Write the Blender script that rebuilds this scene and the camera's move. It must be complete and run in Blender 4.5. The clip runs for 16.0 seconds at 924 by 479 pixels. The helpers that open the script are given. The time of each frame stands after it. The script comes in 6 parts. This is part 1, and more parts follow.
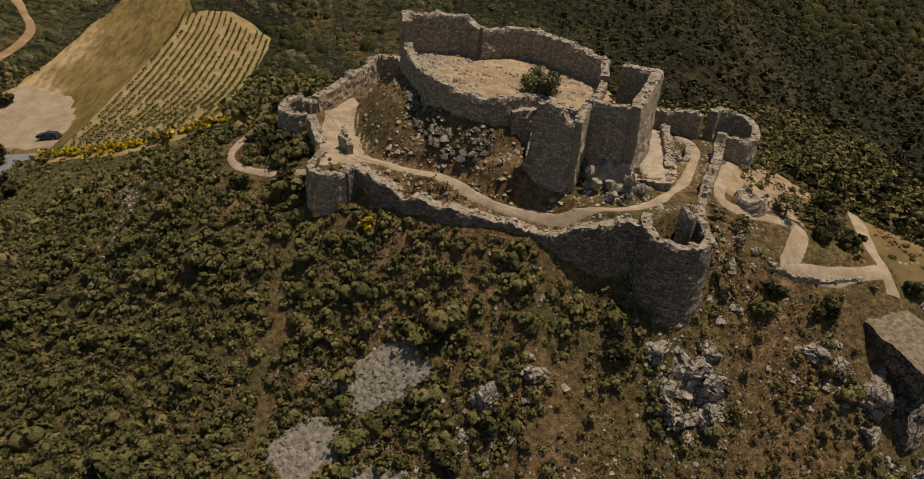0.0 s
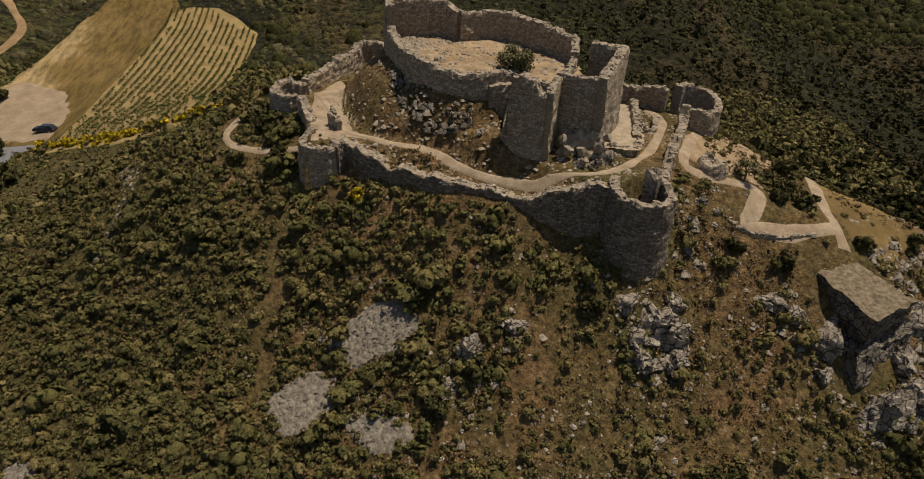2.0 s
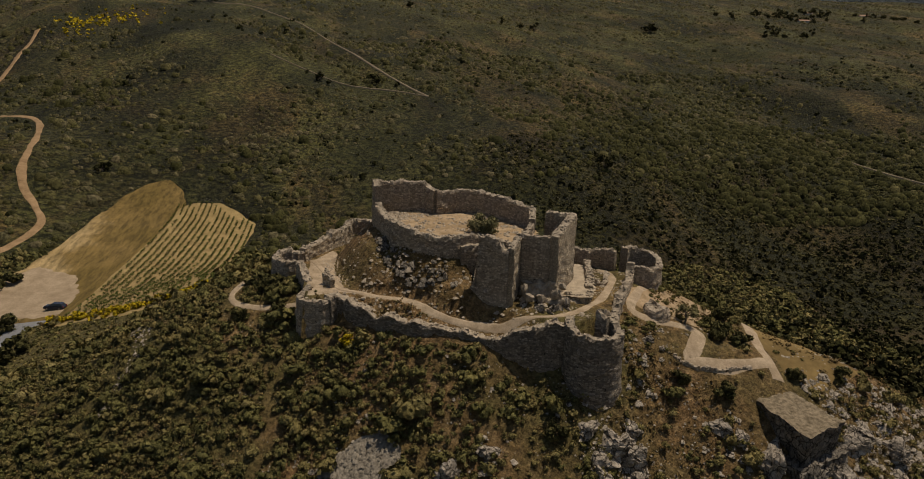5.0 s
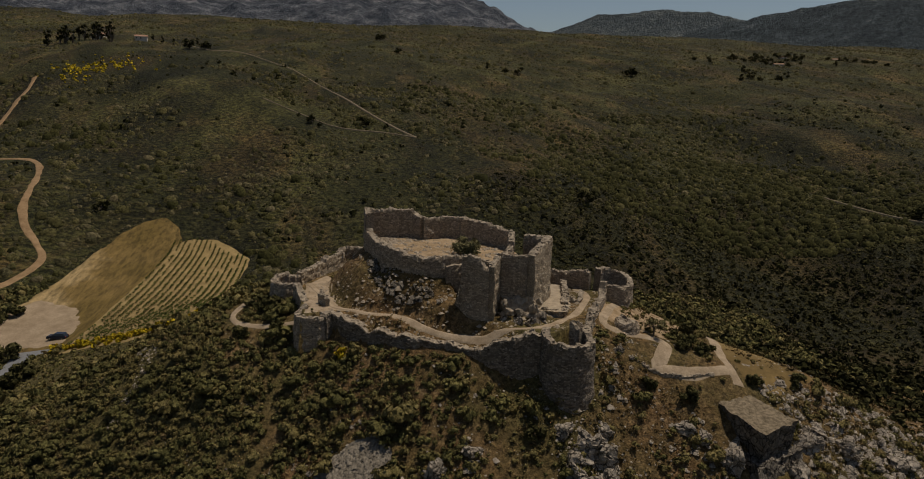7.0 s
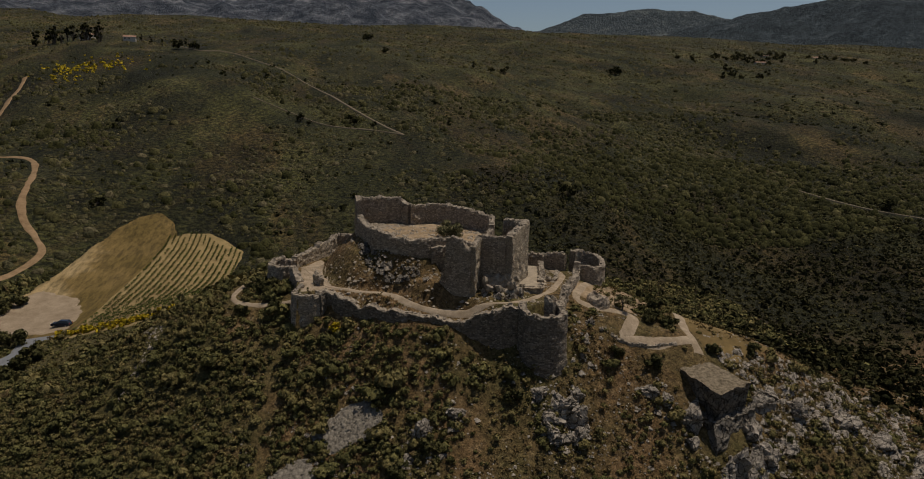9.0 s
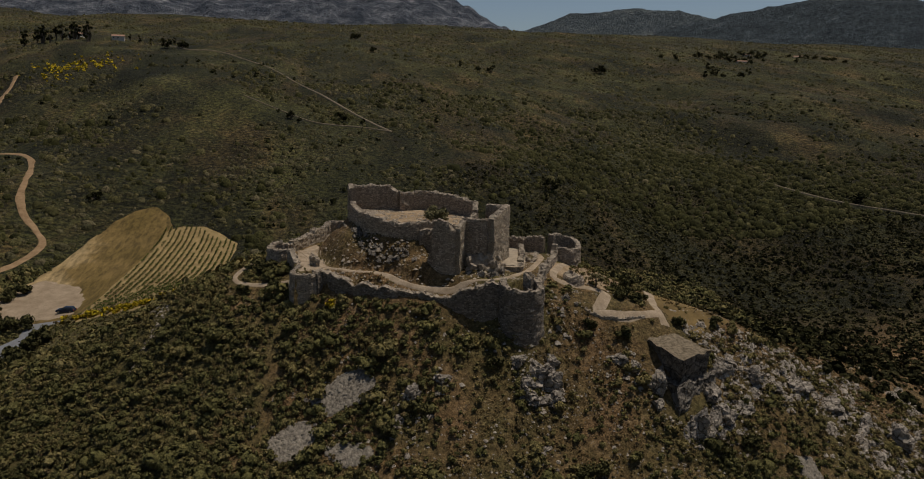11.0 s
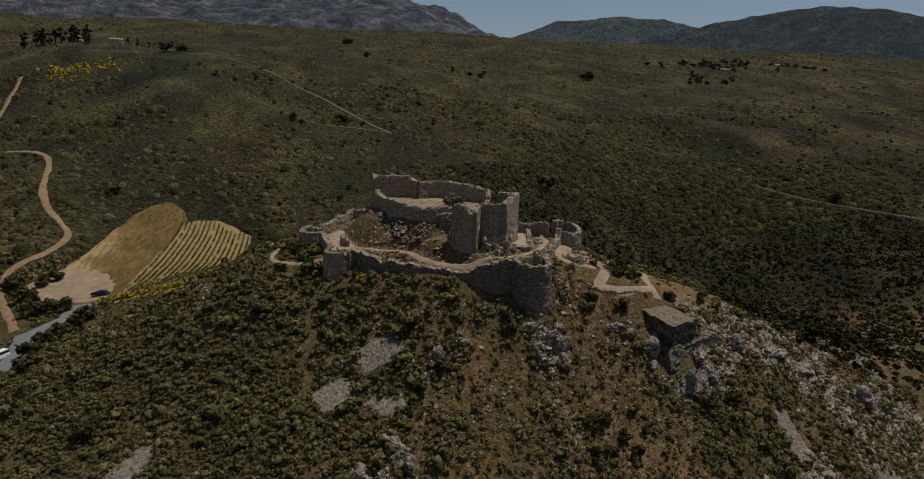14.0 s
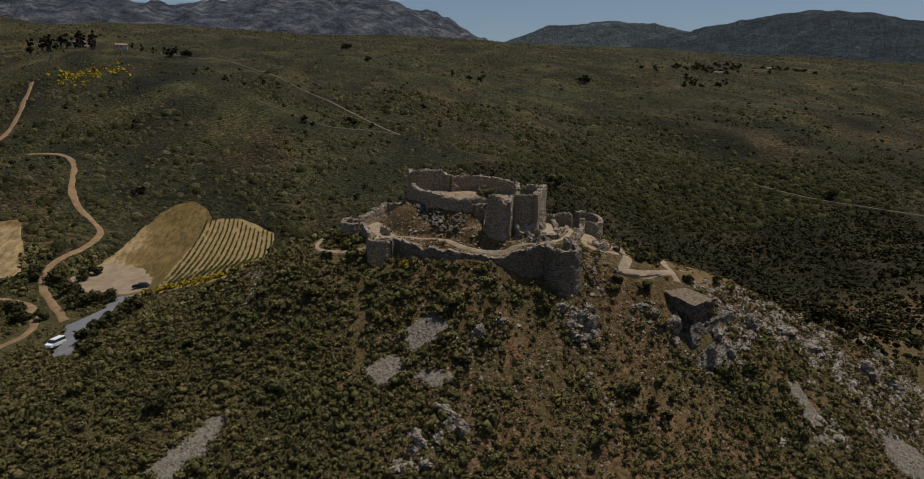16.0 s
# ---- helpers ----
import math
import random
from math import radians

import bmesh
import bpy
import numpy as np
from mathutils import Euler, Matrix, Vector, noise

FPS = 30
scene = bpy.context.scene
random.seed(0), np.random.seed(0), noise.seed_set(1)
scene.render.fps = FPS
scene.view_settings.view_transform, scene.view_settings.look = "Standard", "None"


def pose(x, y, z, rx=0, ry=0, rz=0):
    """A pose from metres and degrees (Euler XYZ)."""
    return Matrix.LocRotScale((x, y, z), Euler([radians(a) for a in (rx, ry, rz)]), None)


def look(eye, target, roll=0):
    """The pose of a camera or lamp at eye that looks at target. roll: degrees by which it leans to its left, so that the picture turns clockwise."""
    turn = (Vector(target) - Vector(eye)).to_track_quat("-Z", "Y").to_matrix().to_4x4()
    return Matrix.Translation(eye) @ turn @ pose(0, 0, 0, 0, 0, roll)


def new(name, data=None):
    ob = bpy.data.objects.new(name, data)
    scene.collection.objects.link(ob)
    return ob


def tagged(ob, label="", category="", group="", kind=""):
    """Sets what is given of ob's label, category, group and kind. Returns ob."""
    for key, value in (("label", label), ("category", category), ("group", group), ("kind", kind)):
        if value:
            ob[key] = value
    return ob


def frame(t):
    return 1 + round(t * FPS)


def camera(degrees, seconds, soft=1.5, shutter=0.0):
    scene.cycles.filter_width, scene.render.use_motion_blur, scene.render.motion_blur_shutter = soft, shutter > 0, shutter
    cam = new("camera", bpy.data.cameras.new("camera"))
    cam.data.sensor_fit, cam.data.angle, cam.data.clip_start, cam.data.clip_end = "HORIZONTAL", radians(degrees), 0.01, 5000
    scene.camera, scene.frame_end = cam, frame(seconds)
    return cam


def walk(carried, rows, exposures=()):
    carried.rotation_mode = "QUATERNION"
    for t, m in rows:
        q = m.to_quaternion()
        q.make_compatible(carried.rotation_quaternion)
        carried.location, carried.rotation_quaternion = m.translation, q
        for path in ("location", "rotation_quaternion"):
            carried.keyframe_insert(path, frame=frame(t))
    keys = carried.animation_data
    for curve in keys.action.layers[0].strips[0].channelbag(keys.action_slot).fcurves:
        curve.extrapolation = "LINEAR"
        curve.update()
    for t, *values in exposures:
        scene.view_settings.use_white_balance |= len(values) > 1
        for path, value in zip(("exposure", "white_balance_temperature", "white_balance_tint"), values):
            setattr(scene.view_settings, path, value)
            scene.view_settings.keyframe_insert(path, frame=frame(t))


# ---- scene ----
cam = camera(68.3, 16.0, soft=1.0)
METRES, EYE, TILT, LEAN, TURN = 80.0, 48.0, 0.0, 0.0, -6.5
ROWS = [
    (0.0, 0.0, 0.0, 0.0, 1.77, -31.33, -2.9),
    (0.5, 0.0021, -0.0175, -0.0005, 1.37, -31.35, -2.68),
    (1.0, 0.0048, -0.037, -0.0018, 1.03, -31.34, -2.54),
    (1.5, 0.0076, -0.0587, -0.0027, 0.69, -31.35, -2.4),
    (2.0, 0.0106, -0.084, -0.0044, 0.34, -31.34, -2.27),
    (2.5, 0.0134, -0.1089, -0.0062, 0.03, -31.34, -2.17),
    (3.0, 0.0157, -0.1381, -0.0079, -0.31, -31.33, -2.06),
    (3.5, 0.0176, -0.1635, -0.006, -0.6, -30.18, -1.93),
    (4.0, 0.0194, -0.1937, -0.0078, -0.87, -25.21, -1.86),
    (4.5, 0.021, -0.2262, -0.0099, -1.15, -19.89, -1.79),
    (5.0, 0.0227, -0.2553, -0.0124, -1.39, -14.96, -1.69),
    (5.2, 0.0233, -0.267, -0.0135, -1.49, -12.85, -1.65),
    (5.5, 0.0242, -0.2842, -0.0152, -1.64, -11.45, -1.6),
    (6.0, 0.0257, -0.313, -0.0184, -1.9, -11.37, -1.51),
    (7.5, 0.0301, -0.3985, -0.0282, -2.66, -11.37, -1.24),
    (8.0, 0.0317, -0.4283, -0.0309, -2.92, -11.38, -1.16),
    (8.5, 0.0329, -0.457, -0.0332, -3.17, -11.39, -1.1),
    (9.0, 0.034, -0.4862, -0.0359, -3.42, -11.38, -1.07),
    (11.5, 0.0282, -0.6394, -0.0516, -4.66, -11.39, -1.0),
    (12.0, 0.0214, -0.6702, -0.0543, -4.84, -11.34, -1.05),
    (12.5, 0.0104, -0.7012, -0.0576, -5.04, -11.25, -1.14),
    (13.0, -0.007, -0.7338, -0.0615, -5.25, -11.13, -1.24),
    (13.5, -0.0284, -0.7633, -0.0656, -5.42, -11.0, -1.32),
    (14.0, -0.0562, -0.794, -0.07, -5.59, -10.88, -1.36),
    (14.5, -0.0856, -0.8225, -0.0743, -5.73, -10.76, -1.38),
    (15.0, -0.1172, -0.8515, -0.0788, -5.88, -10.64, -1.34),
    (15.5, -0.1508, -0.8844, -0.084, -6.1, -10.55, -1.22),
    (16.0, -0.1804, -0.9174, -0.0887, -6.32, -10.51, -1.1),
]
walk(cam, [(t, pose(0, 0, EYE, TILT, LEAN, TURN) @ pose(METRES * x, METRES * y, METRES * z, 90 + pitch, roll, yaw)) for t, x, y, z, yaw, pitch, roll in ROWS],
     exposures=[(0.0, 0.12, 7100, 12), (3.5, 0.07, 7100, 12), (5.2, -0.2, 7150, 12), (7.5, -0.5, 6750, 12), (12.5, -0.46, 6400, 12), (16.0, -0.32, 6200, 12)])

# ---- daylight ----
SUN = Vector((0.285, 0.1, 0.953)).normalized()
world = bpy.data.worlds.new("sky")
scene.world = world
world.use_nodes = True
wt = world.node_tree
sky = wt.nodes.new("ShaderNodeTexSky")
sky.sky_type = "NISHITA"
sky.sun_disc = False
sky.sun_elevation = math.asin(SUN.z)
sky.sun_rotation = math.atan2(SUN.x, SUN.y)
sky.dust_density = 0.8
wt.nodes["Background"].inputs["Strength"].default_value = 0.068
wt.links.new(sky.outputs[0], wt.nodes["Background"].inputs["Color"])
sun_data = bpy.data.lights.new("sun", "SUN")
sun_data.energy = 4.1
sun_data.angle = radians(0.53)
sun_data.color = (1.0, 0.93, 0.82)
sun_lamp = new("sun", sun_data)
sun_lamp.matrix_world = look(SUN * 300, (0, 0, 0))


# ---- materials ----
def nodes_of(name, rough=0.9):
    m = bpy.data.materials.new(name)
    m.use_nodes = True
    t = m.node_tree
    b = t.nodes["Principled BSDF"]
    b.inputs["Roughness"].default_value = rough
    b.inputs["Specular IOR Level"].default_value = 0.15
    return m, t, b


def noise_node(t, scale, detail=4.0, rough=0.6, vec=None, distort=0.0):
    n = t.nodes.new("ShaderNodeTexNoise")
    n.inputs["Scale"].default_value = scale
    n.inputs["Detail"].default_value = detail
    n.inputs["Roughness"].default_value = rough
    n.inputs["Distortion"].default_value = distort
    if vec is not None:
        t.links.new(vec, n.inputs["Vector"])
    return n.outputs["Fac"]


def ramp(t, fac, stops):
    r = t.nodes.new("ShaderNodeValToRGB")
    while len(r.color_ramp.elements) < len(stops):
        r.color_ramp.elements.new(0.5)
    for e, (p, c) in zip(r.color_ramp.elements, stops):
        e.position = p
        e.color = (*c, 1) if len(c) == 3 else c
    t.links.new(fac, r.inputs["Fac"])
    return r.outputs["Color"]


def mix(t, fac, a, b, blend="MIX"):
    n = t.nodes.new("ShaderNodeMix")
    n.data_type = "RGBA"
    n.blend_type = blend
    for sock, v in ((n.inputs[0], fac), (n.inputs[6], a), (n.inputs[7], b)):
        if isinstance(v, (int, float)):
            sock.default_value = v
        elif isinstance(v, tuple):
            sock.default_value = (*v, 1)
        else:
            t.links.new(v, sock)
    return n.outputs[2]


def world_pos(t):
    return t.nodes.new("ShaderNodeNewGeometry").outputs["Position"]


def bump(t, b, height, strength, dist):
    n = t.nodes.new("ShaderNodeBump")
    n.inputs["Strength"].default_value = strength
    n.inputs["Distance"].default_value = dist
    t.links.new(height, n.inputs["Height"])
    t.links.new(n.outputs[0], b.inputs["Normal"])


def simple(name, c1, c2, scale, rough=0.9, bump_scale=None, bump_d=0.05, detail=5.0):
    """Two-tone mottled surface with fine relief."""
    m, t, b = nodes_of(name, rough)
    p = world_pos(t)
    big = noise_node(t, scale, detail, 0.65, p)
    fine = noise_node(t, scale * 9, 3.0, 0.6, p)
    c = ramp(t, big, [(0.32, c1), (0.68, c2)])
    c = mix(t, 0.55, c, ramp(t, fine, [(0.25, (0.35, 0.35, 0.35)), (0.75, (1.0, 1.0, 1.0))]), "MULTIPLY")
    t.links.new(c, b.inputs["Base Color"])
    if bump_scale:
        bump(t, b, noise_node(t, bump_scale, 5.0, 0.7, p), 0.8, bump_d)
    return m


def masonry(name, c1, c2, c3, stone=(0.38, 0.21)):
    """Coursed rubble: stones by UV in metres, stained and weathered."""
    m, t, b = nodes_of(name, 0.92)
    p = world_pos(t)
    uv = t.nodes.new("ShaderNodeUVMap").outputs[0]
    wob = t.nodes.new("ShaderNodeTexNoise")
    wob.inputs["Scale"].default_value = 2.2
    t.links.new(uv, wob.inputs["Vector"])
    off = t.nodes.new("ShaderNodeVectorMath")
    off.operation = "MULTIPLY_ADD"
    t.links.new(wob.outputs["Color"], off.inputs[0])
    off.inputs[1].default_value = (0.16, 0.12, 0)
    t.links.new(uv, off.inputs[2])
    scale = t.nodes.new("ShaderNodeVectorMath")
    scale.operation = "MULTIPLY"
    t.links.new(off.outputs[0], scale.inputs[0])
    scale.inputs[1].default_value = (1 / stone[0], 1 / stone[1], 1)
    cell = t.nodes.new("ShaderNodeTexVoronoi")
    cell.voronoi_dimensions = "2D"
    cell.inputs["Randomness"].default_value = 0.75
    joint = t.nodes.new("ShaderNodeTexVoronoi")
    joint.voronoi_dimensions = "2D"
    joint.feature = "DISTANCE_TO_EDGE"
    joint.inputs["Randomness"].default_value = 0.75
    for v in (cell, joint):
        v.inputs["Scale"].default_value = 1.0
        t.links.new(scale.outputs[0], v.inputs["Vector"])
    bw = t.nodes.new("ShaderNodeSeparateColor")
    t.links.new(cell.outputs["Color"], bw.inputs[0])
    face = ramp(t, bw.outputs[0], [(0.0, c2), (0.35, tuple(0.5 * (u + v) for u, v in zip(c2, c3))), (0.6, c3), (1.0, c1)])
    seam = ramp(t, joint.outputs["Distance"], [(0.02, (1, 1, 1)), (0.13, (0, 0, 0))])
    face = mix(t, mix(t, 0.6, seam, ramp(t, noise_node(t, 0.9, 3.0, 0.6, p), [(0.4, (0, 0, 0)), (0.6, (1, 1, 1))]), "MULTIPLY"), face, tuple(v * 0.5 for v in c3))
    stain = noise_node(t, 0.35, 6.0, 0.7, p)
    grain = noise_node(t, 5.0, 4.0, 0.7, p)
    c = mix(t, ramp(t, stain, [(0.45, (0, 0, 0)), (0.75, (0.55, 0.55, 0.55))]), face, c3)
    # near-black spots: the shade inside small wall holes, put in as colour
    pit = noise_node(t, 1.9, 2.0, 0.5, uv)
    c = mix(t, ramp(t, pit, [(0.68, (0, 0, 0)), (0.71, (0.9, 0.9, 0.9))]), c, (0.025, 0.021, 0.016))
    c = mix(t, 0.75, c, ramp(t, grain, [(0.3, (0.45, 0.44, 0.43)), (0.7, (1.2, 1.2, 1.2))]), "MULTIPLY")
    lichen = noise_node(t, 1.3, 6.0, 0.75, p)
    c = mix(t, ramp(t, lichen, [(0.58, (0, 0, 0)), (0.72, (0.5, 0.5, 0.5))]), c, (0.1, 0.09, 0.075))
    t.links.new(c, b.inputs["Base Color"])
    add = t.nodes.new("ShaderNodeMath")
    add.operation = "SUBTRACT"
    t.links.new(grain, add.inputs[0])
    t.links.new(seam, add.inputs[1])
    bump(t, b, add.outputs[0], 1.0, 0.14)
    return m


def leafage(name, c1, c2, c3, clump=5.0):
    """Leaf clumps: tone varies by clump and by stand."""
    m, t, b = nodes_of(name, 0.85)
    b.inputs["Specular IOR Level"].default_value = 0.05
    g = t.nodes.new("ShaderNodeNewGeometry")
    stand = noise_node(t, 0.22, 3.0, 0.6, g.outputs["Position"])
    c = ramp(t, g.outputs["Random Per Island"], [(0.0, c1), (0.55, c2), (1.0, c3)])
    c = mix(t, 0.7, c, ramp(t, stand, [(0.3, (0.62, 0.62, 0.58)), (0.7, (1.1, 1.0, 0.92))]), "MULTIPLY")
    # fine noise puts shaded gaps and bright lit flecks of foliage into the colour
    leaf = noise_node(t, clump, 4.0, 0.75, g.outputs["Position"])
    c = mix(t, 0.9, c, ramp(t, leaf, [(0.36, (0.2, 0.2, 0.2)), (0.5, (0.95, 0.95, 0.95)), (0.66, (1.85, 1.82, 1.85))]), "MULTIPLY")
    bump(t, b, leaf, 0.9, 0.25)
    t.links.new(c, b.inputs["Base Color"])
    return m


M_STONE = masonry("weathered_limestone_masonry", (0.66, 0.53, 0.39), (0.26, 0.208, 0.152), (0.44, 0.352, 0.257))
# darker copy of M_STONE: shade of the southern faces is in its colour
M_STONE_DARK = masonry("shade_toned_masonry", (0.4, 0.335, 0.26), (0.13, 0.108, 0.084), (0.26, 0.215, 0.165))
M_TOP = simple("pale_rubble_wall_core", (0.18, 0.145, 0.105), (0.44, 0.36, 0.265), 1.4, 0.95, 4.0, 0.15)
# pale stone; also carries sunlight on the keep's east wall and pier as colour
M_STONE_WARM = masonry("pale_and_sunlit_masonry", (0.68, 0.55, 0.39), (0.33, 0.262, 0.182), (0.5, 0.403, 0.285))


def rock_material(name, c1, c2):
    """Fissured limestone: pale worn faces, dark cracks, lichen stains."""
    m, t, b = nodes_of(name, 0.92)
    p = world_pos(t)
    big = noise_node(t, 0.9, 8.0, 0.7, p)
    grain = noise_node(t, 5.5, 5.0, 0.75, p)
    warp = t.nodes.new("ShaderNodeVectorMath")
    warp.operation = "MULTIPLY_ADD"
    wn = t.nodes.new("ShaderNodeTexNoise")
    wn.inputs["Scale"].default_value = 0.8
    wn.inputs["Detail"].default_value = 4.0
    t.links.new(p, wn.inputs["Vector"])
    t.links.new(wn.outputs["Color"], warp.inputs[0])
    warp.inputs[1].default_value = (1.4, 1.4, 1.4)
    t.links.new(p, warp.inputs[2])
    v = t.nodes.new("ShaderNodeTexVoronoi")
    v.feature = "DISTANCE_TO_EDGE"
    v.inputs["Scale"].default_value = 0.85
    t.links.new(warp.outputs[0], v.inputs["Vector"])
    crack = ramp(t, v.outputs["Distance"], [(0.008, (0.9, 0.9, 0.9)), (0.055, (0, 0, 0))])
    c = ramp(t, big, [(0.34, c1), (0.5, tuple(0.45 * (u + w) for u, w in zip(c1, c2))), (0.66, c2)])
    c = mix(t, crack, c, tuple(0.3 * u for u in c1))
    c = mix(t, 0.75, c, ramp(t, grain, [(0.34, (0.4, 0.4, 0.4)), (0.62, (1.2, 1.2, 1.2))]), "MULTIPLY")
    t.links.new(c, b.inputs["Base Color"])
    h = t.nodes.new("ShaderNodeMath")
    h.operation = "SUBTRACT"
    t.links.new(big, h.inputs[0])
    t.links.new(crack, h.inputs[1])
    bump(t, b, h.outputs[0], 1.0, 0.45)
    return m


M_ROCK = rock_material("grey_limestone_rock", (0.1926, 0.1618, 0.1252), (0.4527, 0.3853, 0.3034))
M_BLOCK = rock_material("dark_rock_rubble", (0.085, 0.073, 0.058), (0.27, 0.232, 0.185))
M_SCREE = simple("grey_scree", (0.1118, 0.0946, 0.0731), (0.3096, 0.2666, 0.2064), 1.8, 0.95, 5.0, 0.1)
M_PATH = simple("pale_trodden_path", (0.25, 0.185, 0.118), (0.42, 0.325, 0.22), 0.6, 0.95, 4.0, 0.05)
M_FAINT = simple("faint_stony_path", (0.15, 0.115, 0.07), (0.28, 0.22, 0.15), 0.7, 0.95, 4.0, 0.05)
M_TRACK = simple("ochre_dirt_track", (0.19, 0.12, 0.06), (0.33, 0.215, 0.115), 0.3, 0.95, 2.0, 0.05)
M_EARTH = simple("ochre_bare_earth", (0.2, 0.132, 0.066), (0.41, 0.3, 0.185), 0.55, 0.95, 4.0, 0.06)
M_FIELD = simple("dry_stubble", (0.1, 0.066, 0.023), (0.25, 0.168, 0.066), 0.09, 0.95, 2.5, 0.05)


def stubble_material():
    m, t, b = nodes_of("mown_stubble", 0.95)
    p = world_pos(t)
    lie = t.nodes.new("ShaderNodeVectorMath")
    lie.operation = "MULTIPLY"
    t.links.new(p, lie.inputs[0])
    lie.inputs[1].default_value = (1.0, 0.12, 1.0)
    line = noise_node(t, 0.75, 4.0, 0.7, lie.outputs[0])
    big = noise_node(t, 0.045, 4.0, 0.6, p)
    sx = t.nodes.new("ShaderNodeSeparateXYZ")
    t.links.new(p, sx.inputs[0])
    west = t.nodes.new("ShaderNodeMapRange")
    west.inputs["From Min"].default_value, west.inputs["From Max"].default_value = -71, -83
    west.inputs["To Max"].default_value = 0.28
    t.links.new(sx.outputs["X"], west.inputs["Value"])
    dry = t.nodes.new("ShaderNodeMath")
    dry.operation = "ADD"
    t.links.new(big, dry.inputs[0])
    t.links.new(west.outputs[0], dry.inputs[1])
    c = ramp(t, dry.outputs[0], [(0.42, (0.1, 0.07, 0.022)), (0.6, (0.14, 0.096, 0.035)), (0.76, (0.265, 0.195, 0.1))])
    c = mix(t, 0.85, c, ramp(t, line, [(0.36, (0.5, 0.5, 0.46)), (0.62, (1.35, 1.3, 1.22))]), "MULTIPLY")
    c = mix(t, 0.6, c, ramp(t, noise_node(t, 2.2, 5.0, 0.75, p), [(0.35, (0.55, 0.55, 0.52)), (0.65, (1.3, 1.28, 1.25))]), "MULTIPLY")
    t.links.new(c, b.inputs["Base Color"])
    bump(t, b, line, 0.6, 0.15)
    return m


M_STUBBLE = stubble_material()
M_BARE = simple("pale_bare_field", (0.234, 0.171, 0.1062), (0.36, 0.2745, 0.18), 0.35, 0.95, 2.0, 0.04)
M_VSOIL = simple("vineyard_soil", (0.2016, 0.1421, 0.0576), (0.3456, 0.2448, 0.1056), 0.3, 0.95, 3.0, 0.05)
M_ASPHALT = simple("worn_grey_asphalt", (0.16, 0.16, 0.16), (0.22, 0.22, 0.22), 0.2, 0.85, 8.0, 0.01)
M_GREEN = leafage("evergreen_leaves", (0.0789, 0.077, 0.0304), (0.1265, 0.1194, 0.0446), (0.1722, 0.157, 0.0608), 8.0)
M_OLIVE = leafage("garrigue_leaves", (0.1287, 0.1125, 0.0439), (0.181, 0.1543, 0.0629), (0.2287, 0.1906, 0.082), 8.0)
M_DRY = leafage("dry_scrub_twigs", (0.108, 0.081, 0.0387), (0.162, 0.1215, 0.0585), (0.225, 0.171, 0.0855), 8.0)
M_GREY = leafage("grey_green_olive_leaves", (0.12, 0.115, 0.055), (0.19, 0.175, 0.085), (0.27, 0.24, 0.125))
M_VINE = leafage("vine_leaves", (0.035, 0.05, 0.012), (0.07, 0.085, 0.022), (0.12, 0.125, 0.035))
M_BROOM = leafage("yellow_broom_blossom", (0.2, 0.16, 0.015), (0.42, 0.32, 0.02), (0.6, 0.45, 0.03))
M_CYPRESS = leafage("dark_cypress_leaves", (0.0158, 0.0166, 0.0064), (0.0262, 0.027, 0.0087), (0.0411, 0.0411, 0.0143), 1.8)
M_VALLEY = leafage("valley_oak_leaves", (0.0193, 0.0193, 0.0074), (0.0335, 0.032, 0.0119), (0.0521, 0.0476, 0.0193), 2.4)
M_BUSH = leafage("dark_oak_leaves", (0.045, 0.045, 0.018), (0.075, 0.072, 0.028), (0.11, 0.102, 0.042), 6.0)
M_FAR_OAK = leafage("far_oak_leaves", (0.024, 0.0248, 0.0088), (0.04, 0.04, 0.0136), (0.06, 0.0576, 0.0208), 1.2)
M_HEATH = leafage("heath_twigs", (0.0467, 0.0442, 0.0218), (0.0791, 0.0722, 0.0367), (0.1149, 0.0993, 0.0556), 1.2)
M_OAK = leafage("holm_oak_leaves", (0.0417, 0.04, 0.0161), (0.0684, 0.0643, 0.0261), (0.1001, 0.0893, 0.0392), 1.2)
M_BARK = simple("grey_bark", (0.09, 0.07, 0.05), (0.16, 0.13, 0.1), 4.0, 0.95)


